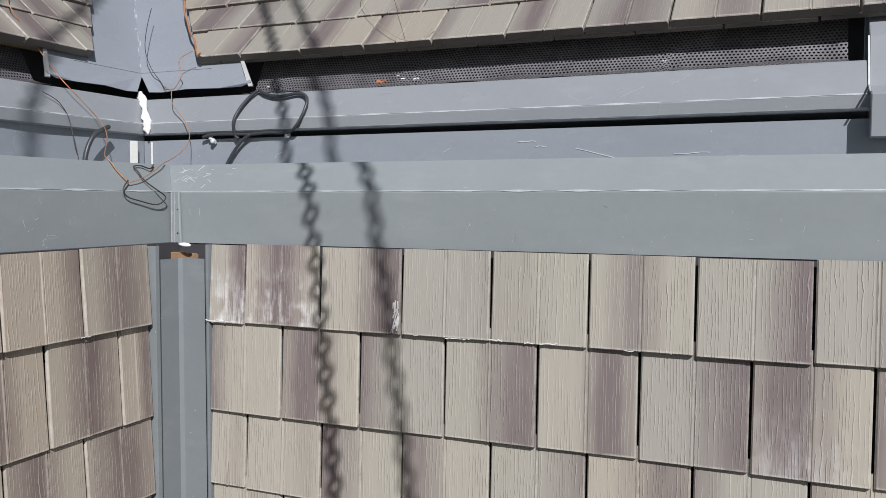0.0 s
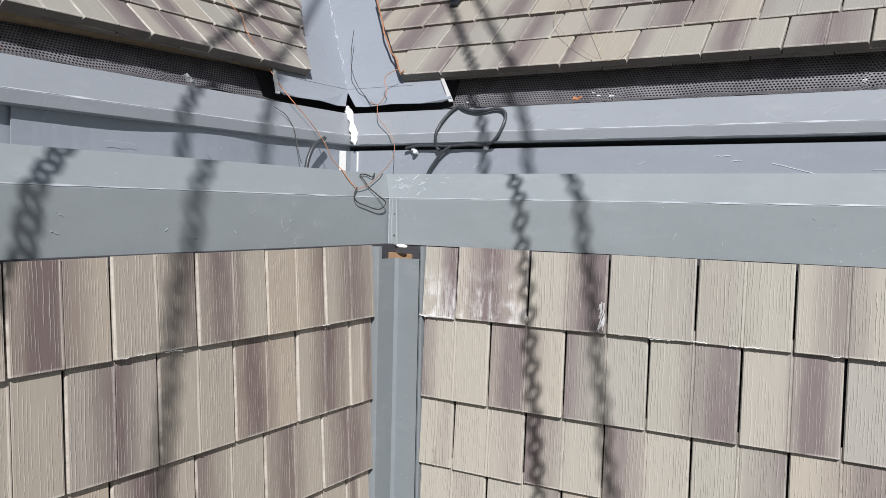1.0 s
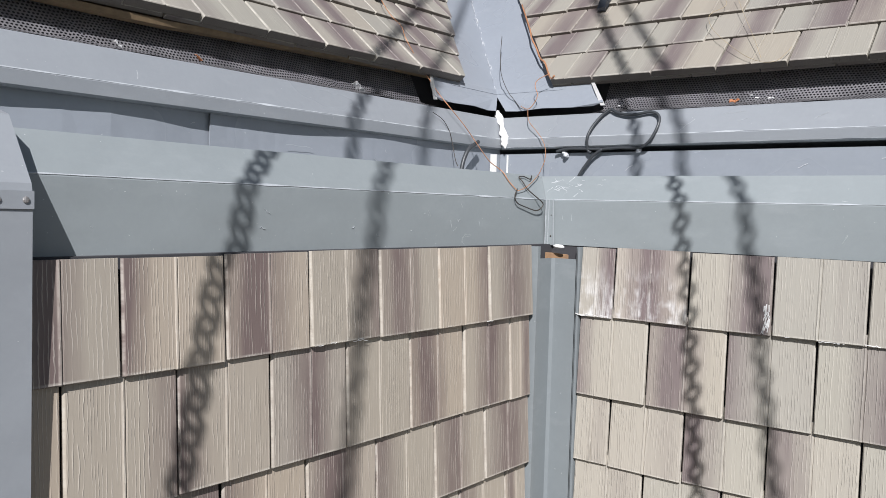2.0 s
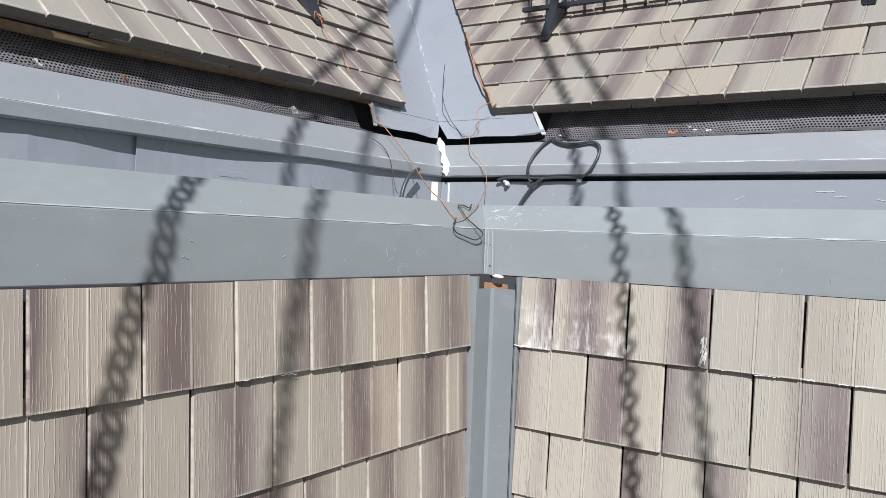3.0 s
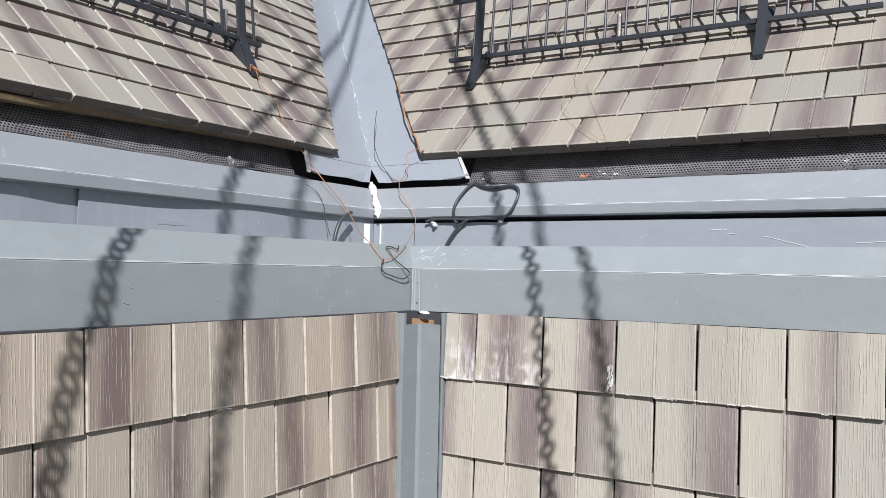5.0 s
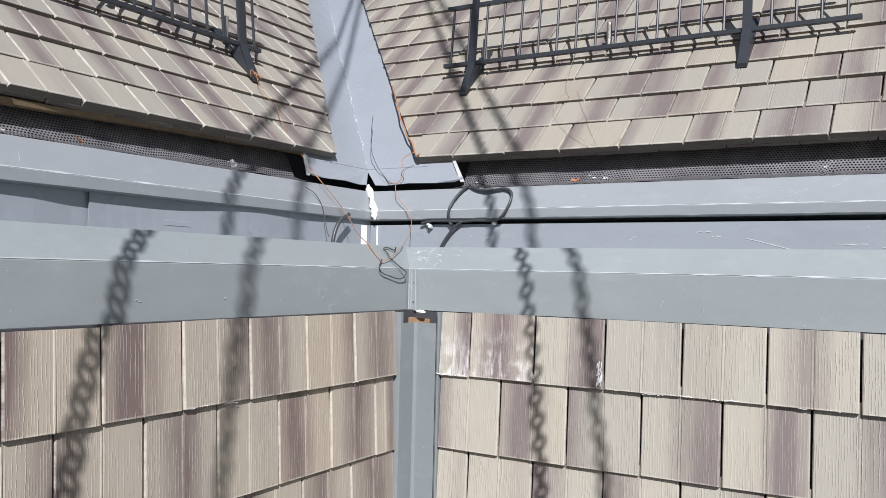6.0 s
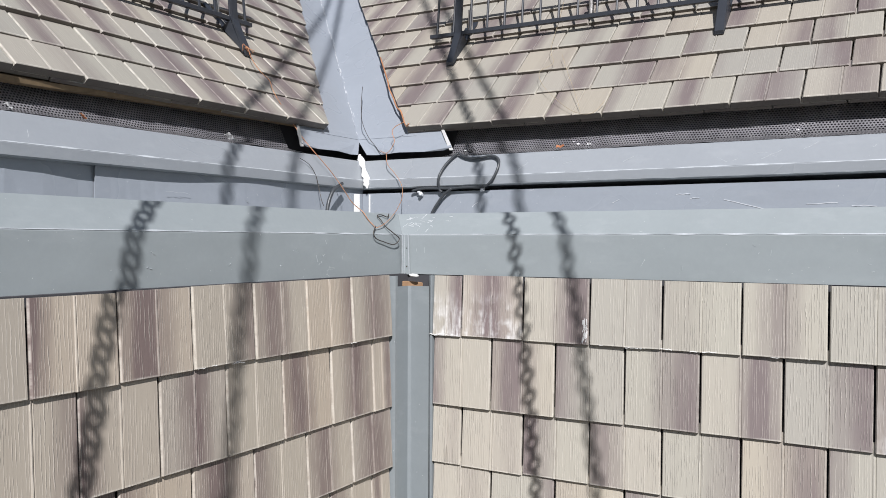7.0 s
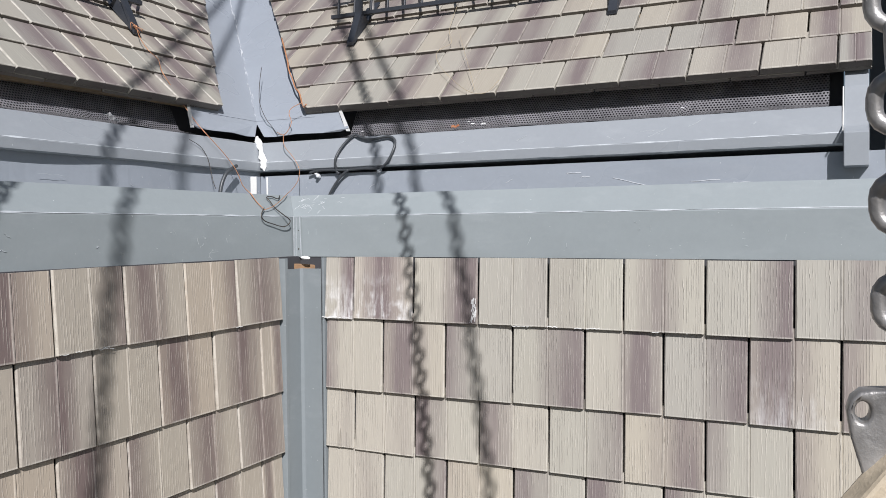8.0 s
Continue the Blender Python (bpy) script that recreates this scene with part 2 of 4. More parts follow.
GREY = painted_metal("grey_coated_metal", (0.266, 0.285, 0.304), 0.32)
GREY_FASCIA = painted_metal("grey_green_coated_metal", (0.252, 0.280, 0.287), 0.36)
GREY_B = painted_metal("grey_coated_metal_valley", (0.270, 0.295, 0.328), 0.27, 0.4)
GREY_TRIM = painted_metal("grey_coated_metal_trim", (0.205, 0.228, 0.236), 0.48, 0.3)
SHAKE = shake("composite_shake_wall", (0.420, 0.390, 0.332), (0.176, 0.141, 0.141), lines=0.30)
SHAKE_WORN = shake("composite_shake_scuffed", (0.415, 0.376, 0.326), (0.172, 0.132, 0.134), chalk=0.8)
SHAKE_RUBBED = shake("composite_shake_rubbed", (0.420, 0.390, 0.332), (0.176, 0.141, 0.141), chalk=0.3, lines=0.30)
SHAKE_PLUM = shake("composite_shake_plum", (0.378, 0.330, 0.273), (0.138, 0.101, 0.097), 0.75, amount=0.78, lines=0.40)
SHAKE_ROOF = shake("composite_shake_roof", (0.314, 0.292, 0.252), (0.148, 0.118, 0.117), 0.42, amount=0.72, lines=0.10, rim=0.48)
BACKING = plain("dark_underlay", (0.05, 0.05, 0.055), 0.9)
WOOD = plain("weathered_sheathing", (0.22, 0.155, 0.085), 0.8, 0, 0.45, 40, 0.4)
WOOD_RAW = plain("raw_pine_block", (0.27, 0.16, 0.085), 0.8, 0, 0.25, 80, 0.4)
PERF = perforated("perforated_guard")
BLACK = plain("black_coated_steel", (0.030, 0.034, 0.042), 0.4, 0.0, 0.2, 40, 0.05)
GALV = plain("galvanised_steel", (0.44, 0.425, 0.41), 0.42, 0.6, 0.5, 45, 0.6)
ALU = plain("bare_aluminium_hem", (0.62, 0.62, 0.60), 0.5, 0.3, 0.15, 60, 0.1)
SEALANT = plain("white_sealant", (0.80, 0.80, 0.78), 0.5, 0, 0.06, 90, 0.5)
# pale paint for scratches; on the folds it also carries their highlight
WEAR_HIGHLIGHT = plain("worn_paint_and_highlight", (0.46, 0.49, 0.51), 0.45, 0, 0.2, 150, 0.1)
SCUFF = plain("scuffed_white_marks", (0.56, 0.58, 0.60), 0.5, 0, 0.15, 120, 0.2)
CABLE = plain("grey_black_cable", (0.05, 0.055, 0.06), 0.4, 0, 0.2, 60, 0.1)
COPPER = plain("copper_wire", (0.56, 0.27, 0.14), 0.5, 0.3, 0.3, 120, 0.1)
DARKWIRE = plain("tarnished_wire", (0.07, 0.06, 0.05), 0.5, 0.3, 0.3, 120, 0.1)
TWINE = plain("pale_twine", (0.42, 0.34, 0.22), 0.8, 0, 0.3, 120, 0.1)
BOARD = plain("pale_timber_board", (0.58, 0.49, 0.36), 0.75, 0, 0.5, 60, 0.6)
ASPHALT = plain("asphalt", (0.055, 0.055, 0.055), 0.9, 0, 0.3, 20, 0.3)
# darker copy of the grey coat, with some of the nook's shade in its colour
SHADED = painted_metal("grey_coated_metal_shaded", (0.21, 0.235, 0.26), 0.5, 0.2)


FOIL_GLINT = plain("crumpled_foil_glint", (0.75, 0.75, 0.74), 0.35, 0.4, 0.1, 90, 0.4)
LEAF = plain("dry_leaf", (0.45, 0.18, 0.08), 0.7, 0, 0.3, 90, 0.3)
# silver scraps stand for glints off the dented guard
SCRAPS = [(0.46, 0.446, 6.690, FOIL_GLINT, 0.011, "silver scrap standing for a glint on the crumpled guard", "scrap"), (0.44, 0.452, 6.700, FOIL_GLINT, 0.009, "silver scrap standing for a glint on the crumpled guard", "scrap"), (1.22, 0.450, 6.696, FOIL_GLINT, 0.010, "silver scrap standing for a glint on the crumpled guard", "scrap"), (-0.02, 0.448, 6.690, FOIL_GLINT, 0.010, "silver scrap standing for a glint on the crumpled guard", "scrap"), (-0.535, -1.16, 6.684, FOIL_GLINT, 0.022, "crumpled white scrap on the gutter guard", "scrap"), (-0.521, -0.344, 6.686, FOIL_GLINT, 0.045, "crumpled white scrap on the gutter guard", "scrap"), (0.390, 0.440, 6.684, LEAF, 0.030, "dry orange leaf scrap on the gutter guard", "leaf"), (0.504, 0.440, 6.686, FOIL_GLINT, 0.016, "silver scrap standing for a glint on the crumpled guard", "scrap"), (-0.521, -0.94, 6.684, LEAF, 0.022, "dry orange leaf scrap on the gutter guard", "leaf")]


# ---- mesh helpers ----
def mesh_of(name, bm, mat, smooth=False):
    bmesh.ops.recalc_face_normals(bm, faces=bm.faces[:])
    me = bpy.data.meshes.new(name)
    bm.to_mesh(me)
    bm.free()
    me.materials.append(mat)
    if smooth:
        for f in me.polygons:
            f.use_smooth = True
    return me


def part(name, bm, mat, parent=None, label="", smooth=False):
    ob = new(name, mesh_of(name, bm, mat, smooth))
    if parent is not None:
        ob.parent = parent
    if label:
        ob["label"] = label
    return ob


def thing(name, label, category, group="", kind="", at=(0, 0, 0)):
    ob = new(name)
    ob.empty_display_size = 0.05
    ob.location = at
    return tagged(ob, label, category, group, kind)


def right(u, d, z):
    return Vector((u, d, z))


def left(u, d, z):
    return Vector((-d, -u, z))


def prism(bm, place, profile, u0, u1, steps=1, wobble=0.0, seed=0.0):
    """A closed (d, z) profile run along a wall from u0 to u1; either may be a function of d, for a mitre."""
    rings = []
    for i in range(steps + 1):
        k = i / steps
        ring = []
        for j, (d, z) in enumerate(profile):
            a = u0(d) if callable(u0) else u0
            b = u1(d) if callable(u1) else u1
            u = a + (b - a) * k
            w = wobble * noise.noise(Vector((u * 2.3 + seed, z * 1.5, seed))) if wobble else 0.0
            ring.append(bm.verts.new(place(u, d + w, z + 0.5 * w)))
        rings.append(ring)
    c = len(profile)
    for r, s in zip(rings, rings[1:]):
        for j in range(c):
            bm.faces.new((r[j], r[(j + 1) % c], s[(j + 1) % c], s[j]))
    bm.faces.new(rings[0])
    bm.faces.new(rings[-1])
    return bm


def box(bm, lo, hi, m=None):
    vs = [bm.verts.new((x, y, z)) for x in (lo[0], hi[0]) for y in (lo[1], hi[1]) for z in (lo[2], hi[2])]
    for q in ((0, 1, 3, 2), (4, 6, 7, 5), (0, 4, 5, 1), (2, 3, 7, 6), (0, 2, 6, 4), (1, 5, 7, 3)):
        bm.faces.new([vs[i] for i in q])
    if m is not None:
        bmesh.ops.transform(bm, matrix=m, verts=vs)
    return vs


def soften(bm, width, segments=2):
    bmesh.ops.bevel(bm, geom=bm.edges[:], offset=width, segments=segments, affect="EDGES", profile=0.5)
    return bm


def tube(bm, pts, r, sides=8, smooth=3):
    """A round wire through the points."""
    P = [Vector(p) for p in pts]
    path = []
    for i in range(len(P) - 1):
        p0, p1, p2, p3 = P[max(i - 1, 0)], P[i], P[i + 1], P[min(i + 2, len(P) - 1)]
        for s in range(smooth):
            t = s / smooth
            path.append(0.5 * ((2 * p1) + (p2 - p0) * t + (2 * p0 - 5 * p1 + 4 * p2 - p3) * t * t + (3 * p1 - p0 - 3 * p2 + p3) * t ** 3))
    path.append(P[-1])
    rings, side = [], None
    for i, p in enumerate(path):
        t = (path[min(i + 1, len(path) - 1)] - path[max(i - 1, 0)]).normalized()
        if side is None:
            side = t.orthogonal().normalized()
        side = (side - t * side.dot(t)).normalized()
        up = t.cross(side)
        rings.append([bm.verts.new(p + r * (math.cos(a) * side + math.sin(a) * up)) for a in (2 * math.pi * k / sides for k in range(sides))])
    for a, b in zip(rings, rings[1:]):
        for k in range(sides):
            bm.faces.new((a[k], a[(k + 1) % sides], b[(k + 1) % sides], b[k]))
    bm.faces.new(rings[0])
    bm.faces.new(rings[-1])
    return bm


def slab(bm, a, b, c, d, t):
    """A thin sheet on four corners, t thick along its normal."""
    a, b, c, d = (Vector(v) for v in (a, b, c, d))
    n = (b - a).cross(d - a).normalized() * t
    lo = [bm.verts.new(v) for v in (a, b, c, d)]
    hi = [bm.verts.new(v + n) for v in (a, b, c, d)]
    bm.faces.new(lo)
    bm.faces.new(hi)
    for i in range(4):
        bm.faces.new((lo[i], lo[(i + 1) % 4], hi[(i + 1) % 4], hi[i]))
    return bm


# ---- the plan ----
LEAN = 0.0              # the shake walls stand upright; the lapped shakes kick out at their butts
OFF = 0.085             # the eave over the left wall stands this much further back
FOFF = 0.026            # so does the fascia, by less
BUTTS_NORTH = (6.0, 5.762, 5.561, 5.348, 5.130, 4.910, 4.690)    # butts of the courses, from the top down
BUTTS_WEST = (6.0, 5.760, 5.556, 5.340, 5.125, 4.905, 4.690)
Z1 = 6.0                # butts of the top course
EAVE_D, EAVE_Z = 0.475, 6.80
C45 = math.sqrt(0.5)

# ground far below
bm = bmesh.new()
slab(bm, (-400, -400, -0.1), (400, -400, -0.1), (400, 400, -0.1), (-400, 400, -0.1), 0.1)
tagged(part("ground", bm, ASPHALT), "dark asphalt ground far below the roof edge", "ground", kind="structure")


def wall_depth(z):
    return (z - Z1) * LEAN


def wall(name, place, u0, u1, label):
    bm = bmesh.new()
    top = 6.215 if place is right else 6.2095
    prof = [(0.014, 0.0), (0.014, top), (0.18, top), (0.3, 0.0)]
    prism(bm, place, prof, u0, u1)
    return tagged(part(name, bm, BACKING), label, "wall", kind="structure")


wall_right = wall("wall_north", right, lambda d: -d, 4.2, "steep wall clad in tan and plum composite shakes")
wall_left = wall("wall_west", left, lambda d: -d, 4.2, "steep wall clad in tan and plum composite shakes beside a post")

# ---- lower fascia with its sloped lip and trough ----
FASCIA = [(0.012, 6.209), (0.012, 6.345), (0.0145, 6.350), (0.060, 6.421), (0.062, 6.424), (0.066, 6.421), (0.068, 6.300), (0.432, 6.300), (0.432, 6.216), (0.020, 6.216)]


def fascia(name, place, u1, label):
    bm = bmesh.new()
    if place is right:
        prism(bm, right, FASCIA, lambda d: -d - FOFF, u1, 26, 0.003, 3.0)
    else:
        prism(bm, lambda u, d, z: left(u, d + FOFF, z), [(0.012, 6.199)] + FASCIA[1:], lambda d: -d, u1, 26, 0.003, 8.0)
    return tagged(part(name, bm, GREY_FASCIA), label, "fascia", kind="structure")


fascia_right = fascia("fascia_north", right, 4.2, "grey coated metal box-gutter fascia with sloped lip")
fascia_left = fascia("fascia_west", left, 4.2, "grey coated metal box-gutter fascia with sloped lip")

# joint cover at the inside corner, its edges bare
bm = bmesh.new()
slab(bm, (-0.034, 0.0085, 6.206), (-0.001, 0.0085, 6.206), (-0.006, 0.0085, 6.349), (-0.034, 0.0085, 6.349), 0.004)
soften(bm, 0.0008, 1)
cover = part("joint_cover", bm, GREY_FASCIA, fascia_right, "folded grey metal joint cover")
for x0, x1, w in ((-0.0335, -0.0335, 0.0022), (-0.024, -0.022, 0.0012), (-0.0035, -0.0085, 0.0014)):
    bm = bmesh.new()
    slab(bm, (x0, 0.0040, 6.208), (x0 + w, 0.0040, 6.208), (x1 + w, 0.0040, 6.347), (x1, 0.0040, 6.347), 0.003)
    part("bare_edge", bm, WEAR_HIGHLIGHT, cover, "bare pale metal edge")
for z, r in ((6.235, 0.0028), (6.300, 0.002)):
    bm = bmesh.new()
    bmesh.ops.create_uvsphere(bm, u_segments=10, v_segments=6, radius=r)
    ob = part("rivet", bm, DARKWIRE, cover, "small dark rivet")
    ob.location = (-0.014, 0.0045, z)

# pale strips along the folds: worn paint plus the fold's highlight as colour
def fold_wear_highlight(parent, place, mit, pts, u1, name="worn_highlight_fold", seed=0.0):
    bm = bmesh.new()
    (d0, z0), (d1, z1) = pts
    n, row = 220, []
    for i in range(n + 1):
        u = mit((d0 + d1) / 2) + (u1 - mit((d0 + d1) / 2)) * i / n
        k = max(0.05, 0.45 + 0.9 * noise.noise(Vector((u * 14, seed, 1))))
        dm, zm = (d0 + d1) / 2, (z0 + z1) / 2
        row.append([bm.verts.new(place(u, dm + (a - dm) * k - 0.0012, zm + (b - zm) * k + 0.0012)) for a, b in ((d0, z0), (d1, z1))])
    for a, b in zip(row, row[1:]):
        bm.faces.new((a[0], a[1], b[1], b[0]))
    ret = bmesh.ops.extrude_face_region(bm, geom=bm.faces[:])
    off = place(0, 0.004, -0.004) - place(0, 0, 0)
    bmesh.ops.translate(bm, verts=[g for g in ret["geom"] if isinstance(g, bmesh.types.BMVert)], vec=off)
    return part(name, bm, WEAR_HIGHLIGHT, parent, "pale line along the fold, worn paint and painted highlight")


def scuffs(parent, place, spots, seed, material_used, bold=1.0):
    """Short pale scratches lying on a sheet: (u, d, z, length, lean) each."""
    r = random.Random(seed)
    for u, d, z, length, lean, slope in spots:
        bm = bmesh.new()
        pts = []
        for k in range(5):
            f = k / 4 - 0.5
            zz = z + f * length * math.sin(lean) + r.uniform(-0.002, 0.002)
            pts.append(place(u + f * length * math.cos(lean), d + (zz - z) * slope, zz))
        tube(bm, pts, bold * r.uniform(0.0004, 0.0008), 4, 2)
        part("scratch", bm, material_used, parent)


L_FASCIA = lambda u, d, z: left(u, d + FOFF, z)
fold_wear_highlight(fascia_right, right, lambda d: -d - FOFF, ((0.0122, 6.3455), (0.0148, 6.3505)), 3.0, seed=2.0)
fold_wear_highlight(fascia_left, L_FASCIA, lambda d: -d, ((0.0122, 6.3455), (0.0148, 6.3505)), 3.0, seed=5.0)
rs = random.Random(12)
lip = [(rs.triangular(-0.05, 0.16, 0.0), 0.0345, 6.385 + rs.uniform(-0.025, 0.03), rs.uniform(0.01, 0.035), rs.uniform(-0.5, 0.9), 0.641) for _ in range(24)]
lip = [(u, 0.0372 + (z - 6.385) * 0.641 - 0.0003, z, g, a, sl) for u, d, z, g, a, sl in lip]
scuffs(fascia_right, right, lip, 3, SCUFF, 1.5)
face = [(rs.uniform(-0.02, 0.07), 0.0115, rs.uniform(6.23, 6.33), rs.uniform(0.01, 0.04), rs.uniform(1.2, 1.9), 0.0) for _ in range(6)] + [(rs.uniform(0.2, 2.0), 0.0115, rs.uniform(6.22, 6.34), rs.uniform(0.004, 0.02), rs.uniform(-0.6, 1.6), 0.0) for _ in range(12)]
scuffs(fascia_right, right, face, 4, WEAR_HIGHLIGHT)
face = [(rs.uniform(0.1, 1.6), 0.0115, rs.uniform(6.22, 6.33), rs.uniform(0.004, 0.02), rs.uniform(-0.6, 1.6), 0.0) for _ in range(14)]
scuffs(fascia_left, L_FASCIA, face, 5, WEAR_HIGHLIGHT)

# ---- back panel and eave gutter ----
def upper(place):
    return (lambda u, d, z: right(u, d, z)) if place is right else (lambda u, d, z: left(u, d + OFF, z))


def mitre(place):
    return (lambda d: -(d + OFF)) if place is right else (lambda d: -d)


def back_panel(name, place, u1, label):
    d0, top, wob, seed = (0.402, 6.524, 0.0, 21.0) if place is right else (0.416, 6.548, 0.020, 34.0)
    bm = bmesh.new()
    prism(bm, upper(place), [(d0, 6.29), (d0, top), (d0 + 0.002, top), (d0 + 0.002, 6.29)], mitre(place), u1, 40, wob, seed)
    return tagged(part(name, bm, GREY_B), label, "panel", kind="structure")


panel_right = back_panel("back_panel_north", right, 4.2, "grey sheet metal panel behind the trough, scratched")
panel_left = back_panel("back_panel_west", left, 4.2, "grey sheet metal panel behind the trough, slightly buckled")
bm = bmesh.new()
prism(bm, upper(left), [(0.405, 6.295), (0.405, 6.546), (0.408, 6.546), (0.408, 6.295)], -0.40, 0.92, 24, 0.016, 34.0)
part("lapped_sheet", bm, GREY_B, panel_left)

GUTTER = [(0.392, 6.541), (0.386, 6.546), (0.384, 6.577), (0.388, 6.582), (0.428, 6.662), (0.433, 6.666), (0.439, 6.662), (0.441, 6.640), (0.598, 6.640), (0.598, 6.541)]


def gutter(name, place, u1, label):
    bm = bmesh.new()
    prism(bm, upper(place), GUTTER, mitre(place), u1, 26, 0.0012, 12.0 if place is right else 17.0)
    return tagged(part(name, bm, GREY), label, "gutter", kind="structure")


gutter_right = gutter("gutter_north", right, 1.705, "grey coated metal eave gutter with folded front")
gutter_left = gutter("gutter_west", left, 4.2, "grey coated metal eave gutter with folded front")


fold_wear_highlight(gutter_right, right, mitre(right), ((0.3845, 6.5765), (0.3885, 6.5825)), 1.70, seed=8.0)
fold_wear_highlight(gutter_left, upper(left), mitre(left), ((0.3845, 6.5765), (0.3885, 6.5825)), 3.0, seed=9.0)
fold_wear_highlight(gutter_right, right, mitre(right), ((0.386, 6.5450), (0.3845, 6.5490)), 1.70, seed=11.0)
marks = [(1.062, 0.4016, 6.452, 0.135, -0.23, 0.0), (0.86, 0.4016, 6.49, 0.05, 0.02, 0.0), (1.30, 0.4016, 6.45, 0.09, 0.05, 0.0), (0.62, 0.4016, 6.47, 0.03, 0.4, 0.0), (0.05, 0.4016, 6.47, 0.03, 0.6, 0.0), (1.42, 0.4016, 6.44, 0.07, -0.03, 0.0), (0.90, 0.4016, 6.475, 0.03, 0.03, 0.0)]
scuffs(panel_right, right, marks, 6, SCUFF, 2.0)
marks = [(rs.uniform(-0.3, 1.5), 0.4075, rs.uniform(6.60, 6.65), rs.uniform(0.01, 0.07), rs.uniform(-0.3, 0.9), 0.5) for _ in range(14)]
marks = [(u, 0.3966 + (z - 6.60) * 0.5, z, g, a, sl) for u, d, z, g, a, sl in marks]
scuffs(gutter_right, right, marks, 7, WEAR_HIGHLIGHT)
marks = [(0.62, 0.3985, 6.478, 0.10, 0.05, 0.0), (0.30, 0.3985, 6.46, 0.015, 0.5, 0.0), (0.5, 0.3985, 6.44, 0.02, -0.4, 0.0)]
scuffs(panel_left, upper(left), marks, 8, WEAR_HIGHLIGHT)

# perforated guard leaning from the gutter's edge to under the shakes
def guard(name, place, u0, u1, label):
    bm = bmesh.new()
    uv = bm.loops.layers.uv.new("flat")
    up = upper(place)
    nu, nv = 260, 10
    dents = ((0.47, 0.05), (1.22, 0.04), (-0.03, 0.05)) if place is right else ((0.36, 0.04), (1.2, 0.08))
    grid = []
    for i in range(nu + 1):
        col = []
        for j in range(nv + 1):
            u, k = u0 + (u1 - u0) * i / nu, j / nv
            w = 0.007 * noise.noise(Vector((u * 7, k * 2.5, 5.0 if place is right else 9.0)))
            for centre, reach in dents:
                w += 0.011 * math.exp(-((u - centre) / reach) ** 2) * noise.noise(Vector((u * 55, k * 9, 2.0)))
            kk, steep = min(k / 0.4, 1.0), max(0.0, (k - 0.4) / 0.6)
            d = 0.437 + 0.080 * kk + 0.062 * steep + w * (1 - 0.6 * abs(2 * k - 1))
            z = 6.667 + 0.020 * kk + 0.118 * steep + w
            col.append((bm.verts.new(up(u, d, z)), u, 0.082 * kk + 0.133 * steep))
        grid.append(col)
    for i in range(nu):
        for j in range(nv):
            q = (grid[i][j], grid[i + 1][j], grid[i + 1][j + 1], grid[i][j + 1])
            f = bm.faces.new([v[0] for v in q])
            for lp, v in zip(f.loops, q):
                lp[uv].uv = (v[1] + 10, v[2] + 1)
            f.smooth = True
    return tagged(part(name, bm, PERF), label, "gutter guard", kind="structure")


guard("gutter_guard_north", right, -0.12, 1.66, "dark perforated metal gutter guard with silvery lower edge")
guard("gutter_guard_west", left, -0.06, 4.0, "dark perforated metal gutter guard, crumpled near its end")


# ---- roof decks ----
def roof_point(place, u, v, out=0.0):
    """u along the eave, v up the slope, out from the deck."""
    d, z = EAVE_D + C45 * v - C45 * out, EAVE_Z + C45 * v + C45 * out
    return upper(place)(u, d, z)


def deck(name, place, u1, label):
    bm = bmesh.new()
    v0 = 0.03 if place is left else 0.07
    vs = [(v, o) for v, o in ((v0, -0.036), (5.0, -0.036), (5.0, -0.10), (v0, -0.056))]
    prof = [(EAVE_D + C45 * v - C45 * o, EAVE_Z + C45 * v + C45 * o) for v, o in vs]
    prism(bm, upper(place), prof, mitre(place), u1)
    return tagged(part(name, bm, WOOD), label, "roof", kind="structure")


roof_right = deck("roof_north", right, 1.775, "steep roof of weathered tan composite shakes")
roof_left = deck("roof_west", left, 4.2, "steep roof of weathered tan composite shakes")

# added near-black backing closes the space behind the guards, for its dark void
for place, u1 in ((right, 1.70), (left, 4.2)):
    bm = bmesh.new()
    prism(bm, upper(place), [(0.60, 6.25), (0.60, 6.83), (0.66, 6.83), (0.66, 6.25)], mitre(place), u1)
    tagged(part("eave_void_backing", bm, BACKING), "added dark backing that closes the void behind the gutter guard", "trim", kind="structure")

# bare sheathing edge that shows under the shakes over the left wall
bm = bmesh.new()
prism(bm, upper(left), [(0.500, 6.762), (0.496, 6.776), (0.54, 6.796), (0.54, 6.762)], 0.10, 2.2, 40, 0.014, 40.0)
for v in bm.verts:
    v.co.z += max(0.0, 1.0 + v.co.y) * 0.022
part("sheathing_edge", bm, WOOD, roof_left, "bare brown timber edge")

